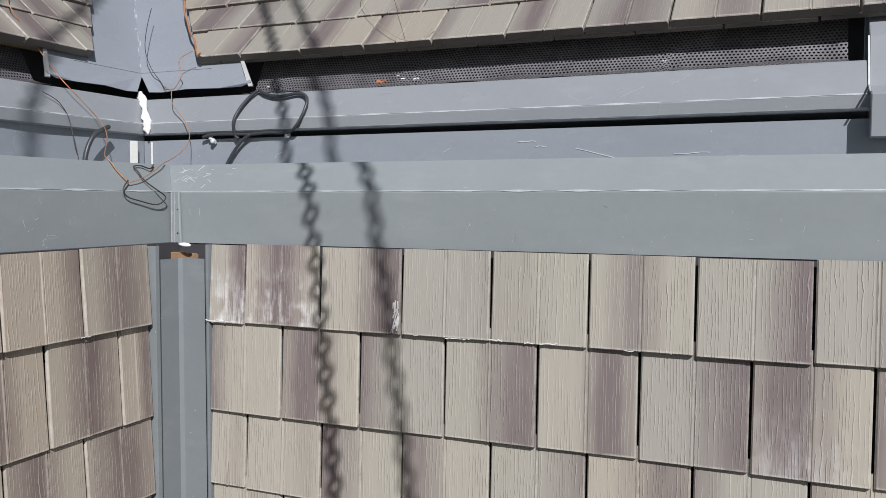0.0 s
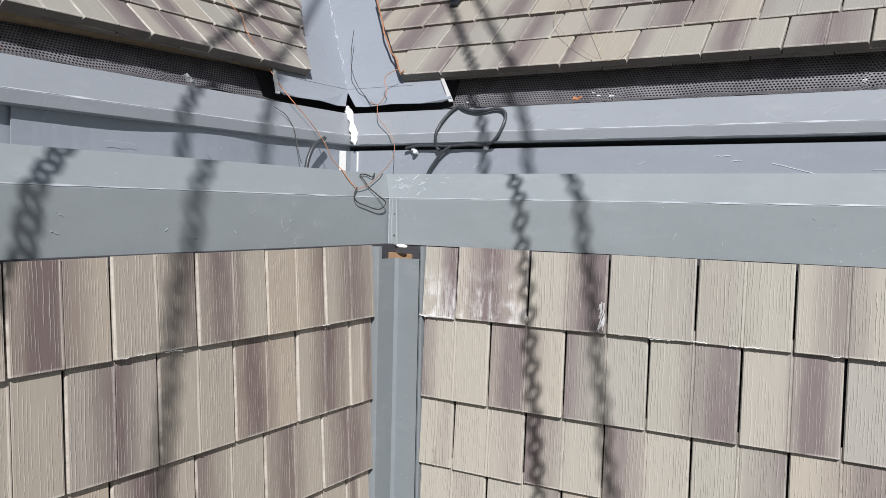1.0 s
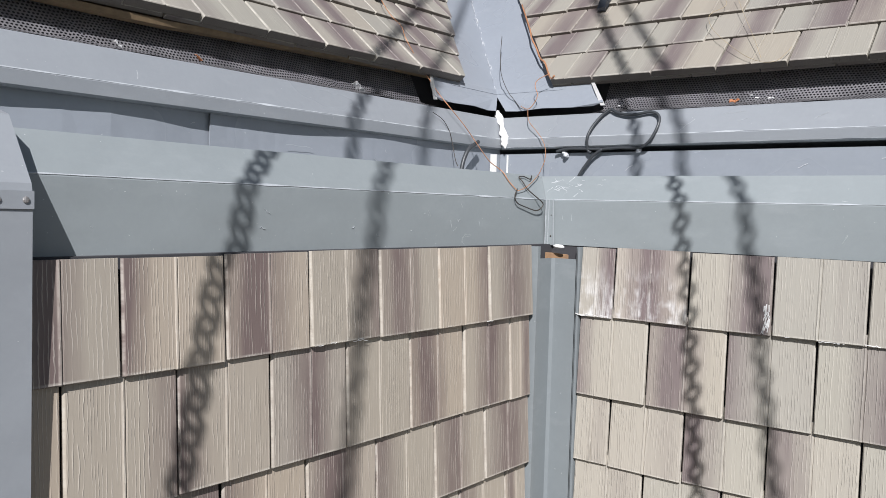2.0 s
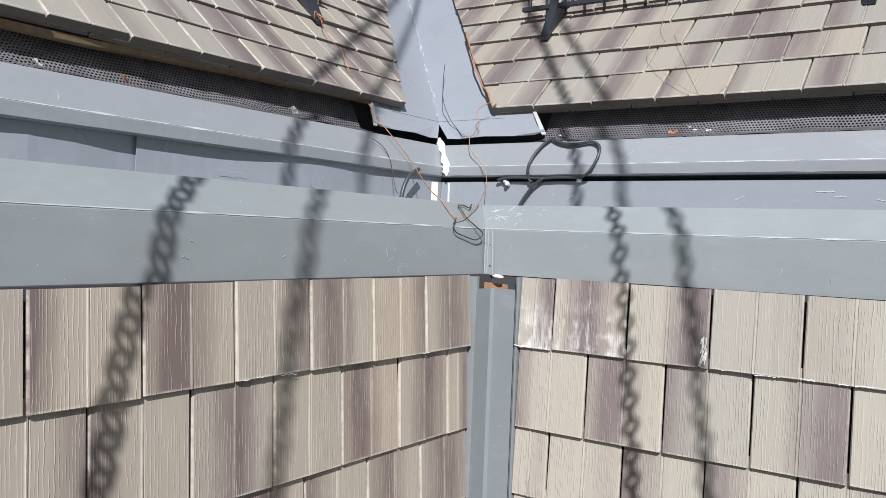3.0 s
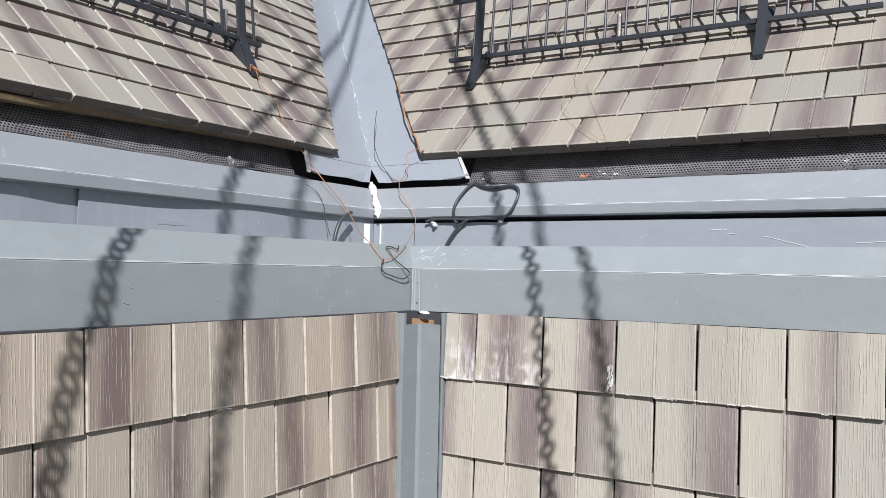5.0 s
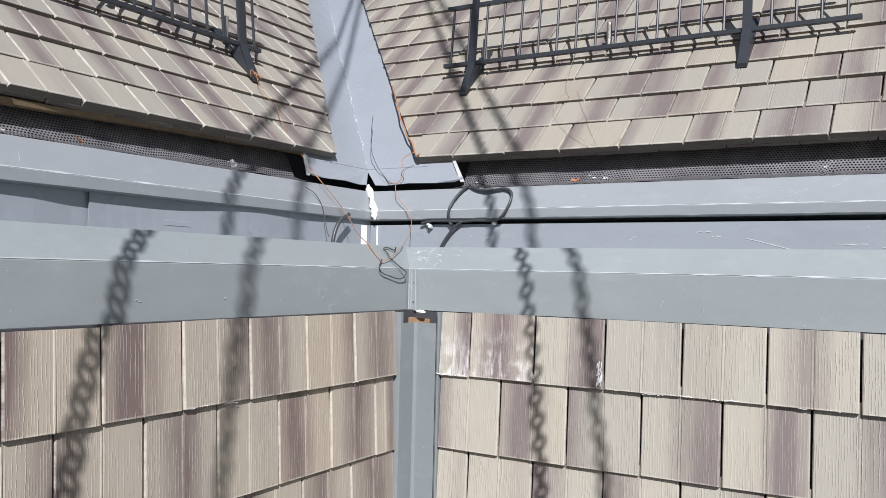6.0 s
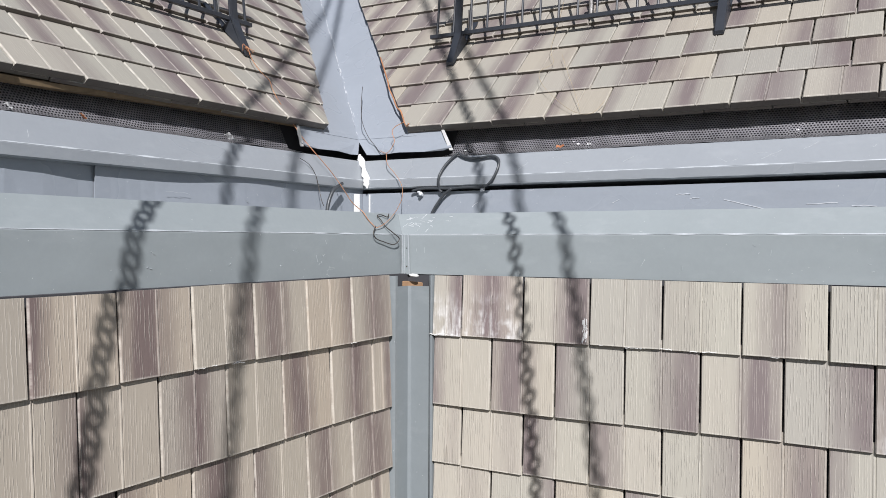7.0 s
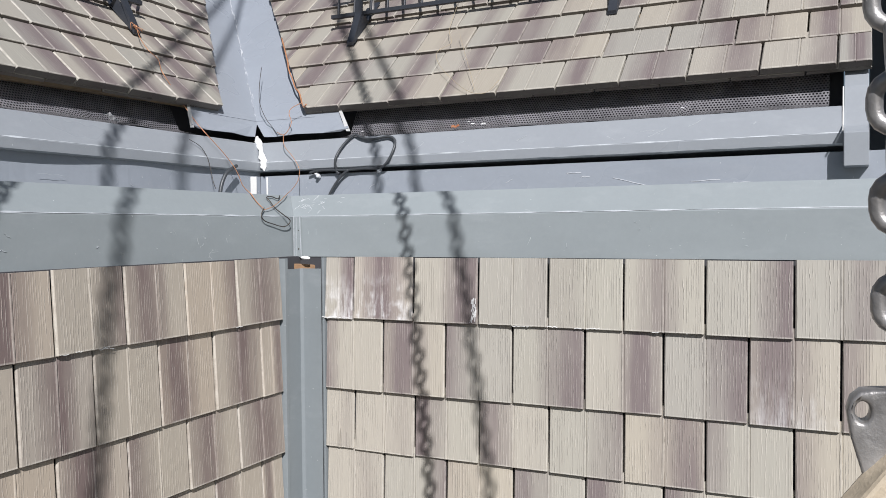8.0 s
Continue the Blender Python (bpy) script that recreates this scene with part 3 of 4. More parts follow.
# crumpled foil and leaf scraps on the guards; the silver ones are modelled glints
for k, (x, y, z, mat, size, lab, cat) in enumerate(SCRAPS):
    bm = bmesh.new()
    n = 5
    g = [[bm.verts.new((size * (i / n - 0.5) * (1 + 0.4 * noise.noise(Vector((i, j, k)))), size * 0.45 * (j / 3 - 0.5), size * 0.25 * noise.noise(Vector((i * 0.9, j * 0.9, k * 3.1))))) for j in range(4)] for i in range(n + 1)]
    for i in range(n):
        for j in range(3):
            bm.faces.new((g[i][j], g[i + 1][j], g[i + 1][j + 1], g[i][j + 1]))
    ret = bmesh.ops.extrude_face_region(bm, geom=bm.faces[:])
    bmesh.ops.translate(bm, verts=[q for q in ret["geom"] if isinstance(q, bmesh.types.BMVert)], vec=(0, 0, -0.0015))
    ob = part("scrap", bm, mat)
    ob.matrix_world = pose(x, y, z, 35 if y > 0.3 else 0, 0 if y > 0.3 else 35, 0 if y > 0.3 else 90)
    tagged(ob, lab, cat)

# ---- open valley of folded metal, with flaps down into the gutter ----
valley = thing("valley_flashing", "wide grey metal valley flashing with notched flaps over the gutter", "flashing", at=(-0.56, 0.475, 6.70))


def in_valley(name, bm, mat, label=""):
    ob = part(name, bm, mat, valley, label)
    ob.matrix_parent_inverse = Matrix.Translation(-valley.location)
    return ob


VT = 4.2
for place, w in ((right, 0.30), (left, 0.30)):
    m0 = mitre(place)
    bm = bmesh.new()
    low, high = EAVE_D + C45 * 0.030, EAVE_D + C45 * VT + C45 * 0.030
    low -= C45 * 0.02
    a = roof_point(place, m0(low), -0.02, -0.030)
    b = roof_point(place, m0(low) + w, -0.02, -0.030)
    c = roof_point(place, m0(high) + w, VT, -0.030)
    e = roof_point(place, m0(high), VT, -0.030)
    slab(bm, a, b, c, e, 0.0025 if place is right else -0.0025)
    in_valley("valley_pan", bm, GREY_B)
    # flap: from the eave line down over the gutter's back half
    up = upper(place)
    mid = m0(EAVE_D)
    end_top = -0.149 if place is right else -0.078
    end_low = -0.072 if place is right else -0.030
    bm = bmesh.new()
    tops = [up(m0(0.4955) + k * (end_top - m0(0.4955)), 0.4955, 6.7850) for k in (0.0, 0.10, 0.4, 0.7, 1.0)]
    mids = [up(m0(0.478), 0.478, 6.757)] + [up(m0(0.478) + k * ((end_top + end_low) / 2 - m0(0.478)), 0.470, 6.742) for k in (0.10, 0.4, 0.7, 1.0)]
    lows = [up(m0(0.428) + 0.028 + k * (end_low - m0(0.428) - 0.028), 0.428 + 0.006 * math.sin(9 * k), z) for k, z in ((0.0, 6.690), (0.12, 6.688), (0.4, 6.693), (0.7, 6.690), (0.90, 6.692), (1.0, 6.703))]
    V = [bm.verts.new(p) for p in tops + mids + lows]
    T, M, L = V[:5], V[5:10], V[10:]
    for i in range(4):
        bm.faces.new((T[i], T[i + 1], M[i + 1], M[i]))
    bm.faces.new((M[0], M[1], L[1], L[0]))
    bm.faces.new((M[1], M[2], L[2], L[1]))
    bm.faces.new((M[2], M[3], L[3], L[2]))
    bm.faces.new((M[3], M[4], L[5], L[4], L[3]))
    ret = bmesh.ops.extrude_face_region(bm, geom=bm.faces[:])
    nrm = Vector((0, -0.9, 0.4)) if place is right else Vector((0.9, 0, 0.4))
    bmesh.ops.translate(bm, verts=[g for g in ret["geom"] if isinstance(g, bmesh.types.BMVert)], vec=nrm * 0.002)
    flap = in_valley("flap", bm, GREY_B)
    # bare hem on the flap's free end
    bm = bmesh.new()
    p, q = up(end_top, 0.490, 6.785), up(end_low, 0.428, 6.690)
    s = 1 if place is right else -1
    wv = up(1, 0, 0) - up(0, 0, 0)
    slab(bm, p - wv * 0.006 + nrm * 0.004, p + wv * 0.008 + nrm * 0.004, q + wv * 0.010 + nrm * 0.004, q - wv * 0.008 + nrm * 0.004, 0.004 * s)
    in_valley("hem", bm, ALU, "bare bright metal hem")


# pale scuffed line along the valley's crease, and specks beside it
rs = random.Random(31)
for k in range(150):
    v = 0.0 + 1.5 * (k / 150) + rs.uniform(0, 0.05)
    bm = bmesh.new()
    d = EAVE_D + C45 * v + C45 * 0.030
    base = Vector((-(d + OFF), d, EAVE_Z + C45 * v - C45 * 0.030 + 0.003))
    run = Vector((-C45, C45, C45)).normalized()
    ln = rs.uniform(0.012, 0.05)
    side = Vector((rs.gauss(0, 0.005), rs.gauss(0, 0.005), 0))
    tube(bm, [base + side, base + side + run * ln * 0.5 + Vector((0.001, 0, 0.0005)), base + side + run * ln], rs.uniform(0.0008, 0.0022), 5, 2)
    in_valley("scuff", bm, SCUFF)

# ---- shakes ----
def shake_bm(w, h, t, top=0.004):
    """One moulded shake: x across, y up, z out; two staves with a ridge between, eased edges, tapering upwards."""
    bm = bmesh.new()
    m = w * 0.5
    xs = [(0.0, -0.0045), (0.0035, 0.0), (m - 0.0045, 0.0), (m - 0.0015, 0.0016), (m + 0.0012, 0.0014), (m + 0.0032, -0.0022), (m + 0.0055, 0.0), (w - 0.003, 0.0), (w, -0.004)]
    ys = [(0.0, t - 0.0025), (0.0025, t), (h, top)]
    rows = [[bm.verts.new((x, y, max(z + dz, 0.0005 + min(0.0, top - 0.006) * y / h))) for x, dz in xs] for y, z in ys]
    back = [[bm.verts.new((x, y, min(0.0, top - 0.006) * y / h)) for x in (0.0, w)] for y in (0.0, h)]
    for a, b in zip(rows, rows[1:]):
        for i in range(len(xs) - 1):
            bm.faces.new((a[i], a[i + 1], b[i + 1], b[i]))
    bm.faces.new(rows[0][::-1] + [back[0][0], back[0][1]])
    bm.faces.new(rows[2] + [back[1][1], back[1][0]])
    bm.faces.new([r[0] for r in rows] + [back[1][0], back[0][0]])
    bm.faces.new([r[-1] for r in rows][::-1] + [back[0][1], back[1][1]])
    bm.faces.new((back[0][0], back[1][0], back[1][1], back[0][1]))
    return bm


def lay(parent, mesh, m, name="shingle"):
    ob = new(name, mesh)
    ob.parent = parent
    ob.matrix_basis = m
    return ob


rng = random.Random(4)


def wall_frame(place, u, z):
    """Frame of a wall shake whose lower left corner is u from the corner, at height z."""
    ang = math.atan(LEAN)
    upv = Vector((0, math.sin(ang), math.cos(ang))) if place is right else Vector((-math.sin(ang), 0, math.cos(ang)))
    xv = Vector((1, 0, 0)) if place is right else Vector((0, 1, 0))
    out = xv.cross(upv)
    p = place(u, wall_depth(z), z)
    return Matrix(((xv.x, upv.x, out.x, p.x), (xv.y, upv.y, out.y, p.y), (xv.z, upv.z, out.z, p.z), (0, 0, 0, 1)))


WORN = {(0, 0): 1, (0, 1): 1, (1, 6): 2}


def clad(place, parent, pitch, first, second, edge, far):
    cache = {}
    butts = BUTTS_NORTH if place is right else BUTTS_WEST
    for r in range(7):
        z = butts[r]
        g = first if r % 2 == 0 else second
        near = edge + rng.uniform(-0.002, 0.002)
        cuts = [near]
        while g < far:
            if g > near + 0.02:
                cuts.append(g)
            g += pitch
        cuts.append(min(g, far))
        for a, b in zip(cuts, cuts[1:]):
            w = round(b - a - 0.0060, 3)
            if w < 0.02:
                continue
            h = (butts[r - 1] - z) / math.cos(math.atan(LEAN)) + 0.028 if r else 0.208
            h = round(h, 4)
            worn = WORN.get((r, len([c for c in cuts if c < a])), 0) if place is right else 0
            key = (w, h, worn)
            if key not in cache:
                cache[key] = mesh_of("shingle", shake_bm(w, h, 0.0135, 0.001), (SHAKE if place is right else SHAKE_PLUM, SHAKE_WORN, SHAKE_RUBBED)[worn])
            # the corner slides towards the room as the walls come forward below
            m = wall_frame(place, a if place is right else b, z + rng.uniform(-0.002, 0.002))
            m = m @ pose(0.002, 0, 0.005 + rng.uniform(0, 0.0025), rng.uniform(-0.4, 0.2), rng.uniform(-0.5, 0.5), rng.uniform(-0.25, 0.25))
            lay(parent, cache[key], m)


# ---- corner trim between the walls ----
def corner_trim():
    ob = None
    def at(x, y, z):
        k = wall_depth(z)
        return Vector((x - k, y + k, z))
    def strip(pts, t, hi):
        bm = bmesh.new()
        rows = [[bm.verts.new(at(x, y, z)) for x, y in pts] for z in (0.0, 4.5, 5.2, 5.7, hi)]
        for a, b in zip(rows, rows[1:]):
            for i in range(len(pts) - 1):
                bm.faces.new((a[i], a[i + 1], b[i + 1], b[i]))
        ret = bmesh.ops.extrude_face_region(bm, geom=bm.faces[:])
        bmesh.ops.translate(bm, verts=[g for g in ret["geom"] if isinstance(g, bmesh.types.BMVert)], vec=(-t * C45, t * C45, 0))
        return bm
    ob = tagged(part("corner_trim", strip([(0.008, -0.107), (0.008, -0.022), (0.016, -0.013), (0.089, -0.013)], 0.003, 6.168), GREY_TRIM), "grey folded metal trim in the inside corner", "corner trim", kind="structure")
    part("flange", strip([(-0.014, -0.200), (-0.014, -0.133), (0.024, -0.126), (0.024, -0.113), (0.010, -0.108)], 0.003, 6.206), GREY_TRIM, ob)
    part("flange", strip([(0.090, -0.011), (0.091, 0.006), (0.096, 0.006), (0.097, -0.016), (0.104, -0.016), (0.106, 0.014), (0.190, 0.014)], 0.003, 6.206), GREY_TRIM, ob)
    return ob


corner_trim()

# raw timber block and a dab of foam where the trim stops short of the fascia
bm = bmesh.new()
box(bm, (-0.064, -0.002, -0.020), (0.064, 0.03, 0.006))
soften(bm, 0.002, 1)
block = part("timber_block", bm, WOOD_RAW)
block.matrix_world = pose(0.016, -0.003, 6.176, 0, 4, 32)
tagged(block, "raw orange-brown timber block above the corner trim", "timber block")
bm = bmesh.new()
bmesh.ops.create_icosphere(bm, subdivisions=3, radius=0.02)
for v in bm.verts:
    v.co *= 1 + 0.25 * noise.noise(v.co * 60)
bmesh.ops.scale(bm, vec=(1.0, 0.5, 0.3), verts=bm.verts)
foam = part("foam_dab", bm, SEALANT, smooth=True)
foam.location = (0.034, -0.024, 6.205)
tagged(foam, "small white dab of foam under the fascia corner", "sealant")

# white sealant smeared down from the notch over the gutter's mitre
def smear(bm, path, widths, seed, thick=0.004):
    rows = []
    P = [Vector(p) for p in path]
    n = 22
    for i in range(n + 1):
        f = i / n * (len(P) - 1)
        k = min(int(f), len(P) - 2)
        c = P[k].lerp(P[k + 1], f - k)
        w = widths[k] + (widths[k + 1] - widths[k]) * (f - k)
        row = []
        for j in range(7):
            e = j / 3 - 1
            edge = w * (1 + 0.9 * noise.noise(Vector((i * 0.45, (j > 3) * 9.0, seed))))
            hgt = thick * (1 - e * e) * (1 + 0.9 * noise.noise(Vector((i * 0.7, j * 0.8, seed + 4)))) - 0.001
            row.append(bm.verts.new(c + Vector((C45, C45 * 0.55, 0)) * (e * edge) + Vector((C45, -C45, 0.2)) * hgt))
        rows.append(row)
    for a, b in zip(rows, rows[1:]):
        for j in range(6):
            bm.faces.new((a[j], a[j + 1], b[j + 1], b[j]))
    ret = bmesh.ops.extrude_face_region(bm, geom=bm.faces[:])
    bmesh.ops.translate(bm, verts=[g for g in ret["geom"] if isinstance(g, bmesh.types.BMVert)], vec=(-0.003, 0.003, 0))
    return bm


bm = smear(bmesh.new(), [(-0.520, 0.424, 6.694), (-0.512, 0.420, 6.672), (-0.484, 0.402, 6.636), (-0.458, 0.382, 6.595), (-0.452, 0.378, 6.566), (-0.450, 0.378, 6.543)], (0.008, 0.022, 0.009, 0.019, 0.016, 0.005), 2.0, 0.006)
tagged(part("sealant_run", bm, SEALANT, smooth=True), "lumpy white sealant smeared down the gutter mitre", "sealant")

# white strap and seam at the back panel's corner
for x0, w, mat in ((-0.545, 0.024, ALU), (-0.452, 0.006, SEALANT)):
    bm = bmesh.new()
    box(bm, (0, -0.003, 6.30), (w, 0.0, 6.520))
    ob = part("metal_strap", bm, mat)
    ob.location = (x0, 0.398 if x0 > -0.5 else 0.36, 0)
    if x0 < -0.5:
        ob.matrix_world = pose(-0.482, 0.330, 0, 0, 0, 40)
    tagged(ob, "narrow bare white metal strap at the trough corner", "strap")

# ---- end board where the gutter stops ----
end = thing("end_board", "grey metal boxed end of the eave beside the rake", "end board", at=(1.74, 0.4, 6.475))
bm = bmesh.new()
pr = [(0.335, 6.475), (0.335, 6.575), (0.400, 6.60), (0.458, 6.728), (0.70, 6.955), (0.70, 6.475)]
prism(bm, right, pr, 1.704, 1.772)
soften(bm, 0.002, 1)
ob = part("casing", bm, GREY, end)
ob.matrix_parent_inverse = Matrix.Translation(-end.location)
bm = bmesh.new()
prism(bm, right, [(0.330, 6.58), (0.395, 6.604), (0.453, 6.728), (0.457, 6.728), (0.399, 6.601), (0.334, 6.577)], 1.700, 1.7035)
ob = part("edge_hem", bm, ALU, end, "bright bare metal edge")
ob.matrix_parent_inverse = Matrix.Translation(-end.location)

# shaded nook past the rake: a back wall, and an added unseen cheek that blocks its sun
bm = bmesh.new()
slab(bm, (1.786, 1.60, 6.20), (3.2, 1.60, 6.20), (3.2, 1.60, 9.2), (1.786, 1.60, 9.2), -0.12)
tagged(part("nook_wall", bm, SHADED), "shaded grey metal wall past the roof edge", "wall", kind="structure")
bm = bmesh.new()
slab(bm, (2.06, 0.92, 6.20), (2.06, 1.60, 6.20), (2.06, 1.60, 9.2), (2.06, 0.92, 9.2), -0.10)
tagged(part("nook_sun_blocker", bm, SHADED), "unseen grey metal panel added to shade the nook wall", "wall", kind="structure")

# ---- post at the far end of the left wall ----
post = thing("corner_post", "grey metal clad post with sloped cap and riveted flange", "post", at=(0.05, -1.9, 0))


def in_post(name, bm, mat, label=""):
    ob = part(name, bm, mat, post, label)
    ob.matrix_parent_inverse = Matrix.Translation(-post.location)
    return ob


PX, PY = 0.050, -1.648
bm = bmesh.new()
prism(bm, left, [(-PX, 0.0), (-PX, 6.313), (-PX + 0.004, 6.330), (0.030, 6.440), (0.14, 6.470), (0.14, 0.0)], -PY, 2.4)
in_post("casing", bm, GREY)
bm = bmesh.new()
prism(bm, left, [(-PX - 0.003, 6.290), (-PX - 0.003, 6.318), (-PX - 0.001, 6.318), (-PX - 0.001, 6.290)], -PY - 0.001, 2.4)
in_post("flange", bm, GREY)
for y in (PY - 0.012, PY - 0.055, PY - 0.30, PY - 0.5):
    bm = bmesh.new()
    bmesh.ops.create_uvsphere(bm, u_segments=10, v_segments=6, radius=0.0055)
    bmesh.ops.scale(bm, vec=(0.5, 1, 1), verts=bm.verts)
    ob = in_post("rivet", bm, GALV, "small bright rivet")
    ob.location = (PX + 0.004, y, 6.304)


# ---- snow fences on the roofs ----
def snow_fence(place, u0, u1, feet, v_foot, label):
    f = thing("snow_fence", label, "snow fence", "snow fences on the roofs", at=roof_point(place, (u0 + u1) / 2, v_foot, 0.02))
    def put(name, bm, mat, lab=""):
        ob = part(name, bm, mat, f, lab)
        ob.matrix_parent_inverse = Matrix.Translation(-f.location)
        return ob
    up = upper(place)
    dF, zF = EAVE_D + C45 * v_foot, EAVE_Z + C45 * v_foot
    d0, zb, zt = dF + 0.088, zF + 0.160, zF + 0.430
    lean = 0.10
    for name, z in (("bottom_rail", zb), ("top_rail", zt)):
        dd = d0 + (z - zb) * lean
        bm = bmesh.new()
        prism(bm, up, [(dd - 0.011, z - 0.009), (dd - 0.011, z + 0.009), (dd + 0.011, z + 0.009), (dd + 0.011, z - 0.009)], u0, u1)
        soften(bm, 0.0015, 1)
        put(name, bm, BLACK)
    n = int((u1 - u0 - 0.05) / 0.0865)
    for i in range(n + 1):
        u = u0 + 0.035 + i * 0.0865
        bm = bmesh.new()
        tube(bm, [up(u, d0 - 0.002, zb + 0.006), up(u, d0 + (zt - zb) * lean, zt - 0.006)], 0.0058, 8, 1)
        put("bar", bm, BLACK)
    for u in feet:
        bm = bmesh.new()
        w = 0.017
        dt = d0 + (zt - zb) * lean
        # front strap, from the foot up past the rails
        prism(bm, up, [(dF - 0.004, zF + 0.000), (dF - 0.010, zF + 0.012), (d0 - 0.022, zb), (dt - 0.022, zt + 0.02), (dt - 0.014, zt + 0.02), (d0 - 0.013, zb), (dF + 0.002, zF + 0.004)], u - w, u + w)
        br = put("bracket", bm, BLACK)
        bm = bmesh.new()
        hi = v_foot + 0.235
        prism(bm, up, [(EAVE_D + C45 * hi - 0.012, EAVE_Z + C45 * hi + 0.035), (d0 + 0.012, zb - 0.02), (d0 + 0.020, zb - 0.02), (EAVE_D + C45 * hi, EAVE_Z + C45 * hi + 0.035)], u - w * 0.5, u + w * 0.5)
        part("brace", bm, BLACK, br)
        for side in (-1, 1):
            bm = bmesh.new()
            e = u + side * w
            prism(bm, up, [(dF + 0.004, zF + 0.010), (d0 - 0.010, zb - 0.004), (dF + 0.125, zF + 0.128)], e - 0.0015, e + 0.0015)
            part("gusset", bm, BLACK, br)
        bm = bmesh.new()
        slab(bm, roof_point(place, u - w, v_foot - 0.005, 0.001), roof_point(place, u + w, v_foot - 0.005, 0.001), roof_point(place, u + w, v_foot + 0.34, 0.004), roof_point(place, u - w, v_foot + 0.34, 0.004), 0.004 if place is right else -0.004)
        part("base_strap", bm, BLACK, br)
    for u in [a + k * (b - a) for a, b in zip(feet, feet[1:]) for k in (0.0, 0.5)]:
        u += 0.02
        bm = bmesh.new()
        v = v_foot + 0.235
        tube(bm, [roof_point(place, u, v, 0.02), roof_point(place, u, v, 0.02) + Vector((0, 0, 0.10))], 0.011, 8, 1)
        put("rear_stud", bm, GALV, "short bright galvanised stud")
    return f


snow_fence(right, -0.44, 1.285, (-0.285, 0.895), 0.452, "black steel snow fence with upright bars on roof brackets")
snow_fence(left, -0.20, 1.60, (-0.085, 1.05), 0.405, "black steel snow fence with upright bars on roof brackets")


# ---- heat cable, loose wires and twine ----
def wire(name, pts, r, mat, label, category="wire", sides=6, smooth=4):
    bm = bmesh.new()
    if category == "cable" or not category:
        pts = [(x, y if x < -0.3 else (0.384 + max(0.0, z - 6.582) * 0.5 if z > 6.54 else 0.395) - r * 1.3 - 0.003, z) for x, y, z in pts]
    tube(bm, pts, r, sides, smooth)
    return tagged(part(name, bm, mat, smooth=True), label, category)


cable = wire("heat_cable", [(-0.037, 0.372, 6.677), (-0.002, 0.366, 6.66), (0.051, 0.362, 6.65), (0.118, 0.360, 6.658), (0.152, 0.358, 6.64), (0.155, 0.358, 6.601), (0.132, 0.362, 6.555), (0.092, 0.374, 6.536), (0.02, 0.374, 6.537), (-0.05, 0.374, 6.534), (-0.134, 0.376, 6.537), (-0.188, 0.376, 6.537), (-0.23, 0.382, 6.529)], 0.0052, CABLE, "stiff dark heat cable looped over the gutter face", "cable", 8)
ob = wire("cable_riser", [(-0.037, 0.370, 6.677), (-0.065, 0.366, 6.653), (-0.09, 0.362, 6.613), (-0.101, 0.362, 6.572), (-0.102, 0.366, 6.532), (-0.09, 0.372, 6.522)], 0.0052, CABLE, "", "", 8)
ob.parent = cable
ob = wire("cable_tail", [(-0.046, 0.378, 6.534), (-0.073, 0.376, 6.517), (-0.101, 0.374, 6.489), (-0.134, 0.374, 6.443), (-0.15, 0.374, 6.40)], 0.0055, CABLE, "", "", 8)
ob.parent = cable
for k, (x, z) in enumerate(((-0.205, 6.527), (0.085, 6.527), (-0.19, 6.515))):
    bm = bmesh.new()
    bmesh.ops.create_icosphere(bm, subdivisions=3, radius=0.008)
    for v in bm.verts:
        v.co *= 1 + 1.0 * noise.noise(v.co * 90 + Vector((k * 5, 0, 0)))
    ob = part("sealant_blob", bm, SCUFF, smooth=True)
    ob.location = (x, 0.392, z)
    tagged(ob, "small torn blob of white sealant under the cable", "sealant")
wire("cable_stub", [(-0.45, 0.205, 6.555), (-0.44, 0.141, 6.528), (-0.44, 0.116, 6.498), (-0.44, 0.101, 6.464), (-0.44, 0.092, 6.42)], 0.0075, CABLE, "short bent end of dark cable in the trough", "cable", 8)
wire("copper_wire", [(-0.836, 0.078, 7.120), (-0.785, 0.041, 7.065), (-0.722, 0.023, 7.002), (-0.692, 0.046, 6.965), (-0.627, -0.002, 6.905), (-0.6, 0.046, 6.822), (-0.57, 0.056, 6.775), (-0.525, 0.071, 6.711), (-0.492, 0.083, 6.671), (-0.463, 0.136, 6.609), (-0.44, 0.172, 6.556), (-0.36, 0.106, 6.513), (-0.22, -0.044, 6.466), (-0.11, -0.158, 6.439), (-0.082, -0.167, 6.423), (-0.066, -0.159, 6.397), (-0.045, -0.142, 6.369)], 0.0015, COPPER, "thin loose copper wire trailing from the fence to the corner")
wire("copper_wire", [(-0.302, 0.44, 6.822), (-0.345, 0.43, 6.802), (-0.352, 0.42, 6.778), (-0.337, 0.415, 6.742), (-0.35, 0.41, 6.709), (-0.371, 0.405, 6.691), (-0.406, 0.41, 6.704)], 0.0014, COPPER, "thin curled copper wire over the valley flap")
wire("copper_wire", [(-0.371, 0.405, 6.691), (-0.352, 0.385, 6.644), (-0.311, 0.375, 6.605), (-0.279, 0.365, 6.572), (-0.263, 0.362, 6.539), (-0.225, 0.3, 6.495), (-0.15, 0.157, 6.453), (-0.08, 0.028, 6.428), (-0.062, -0.035, 6.402), (-0.047, -0.098, 6.381), (-0.043, -0.145, 6.37)], 0.0012, COPPER, "thin copper wire hanging over the gutter corner")
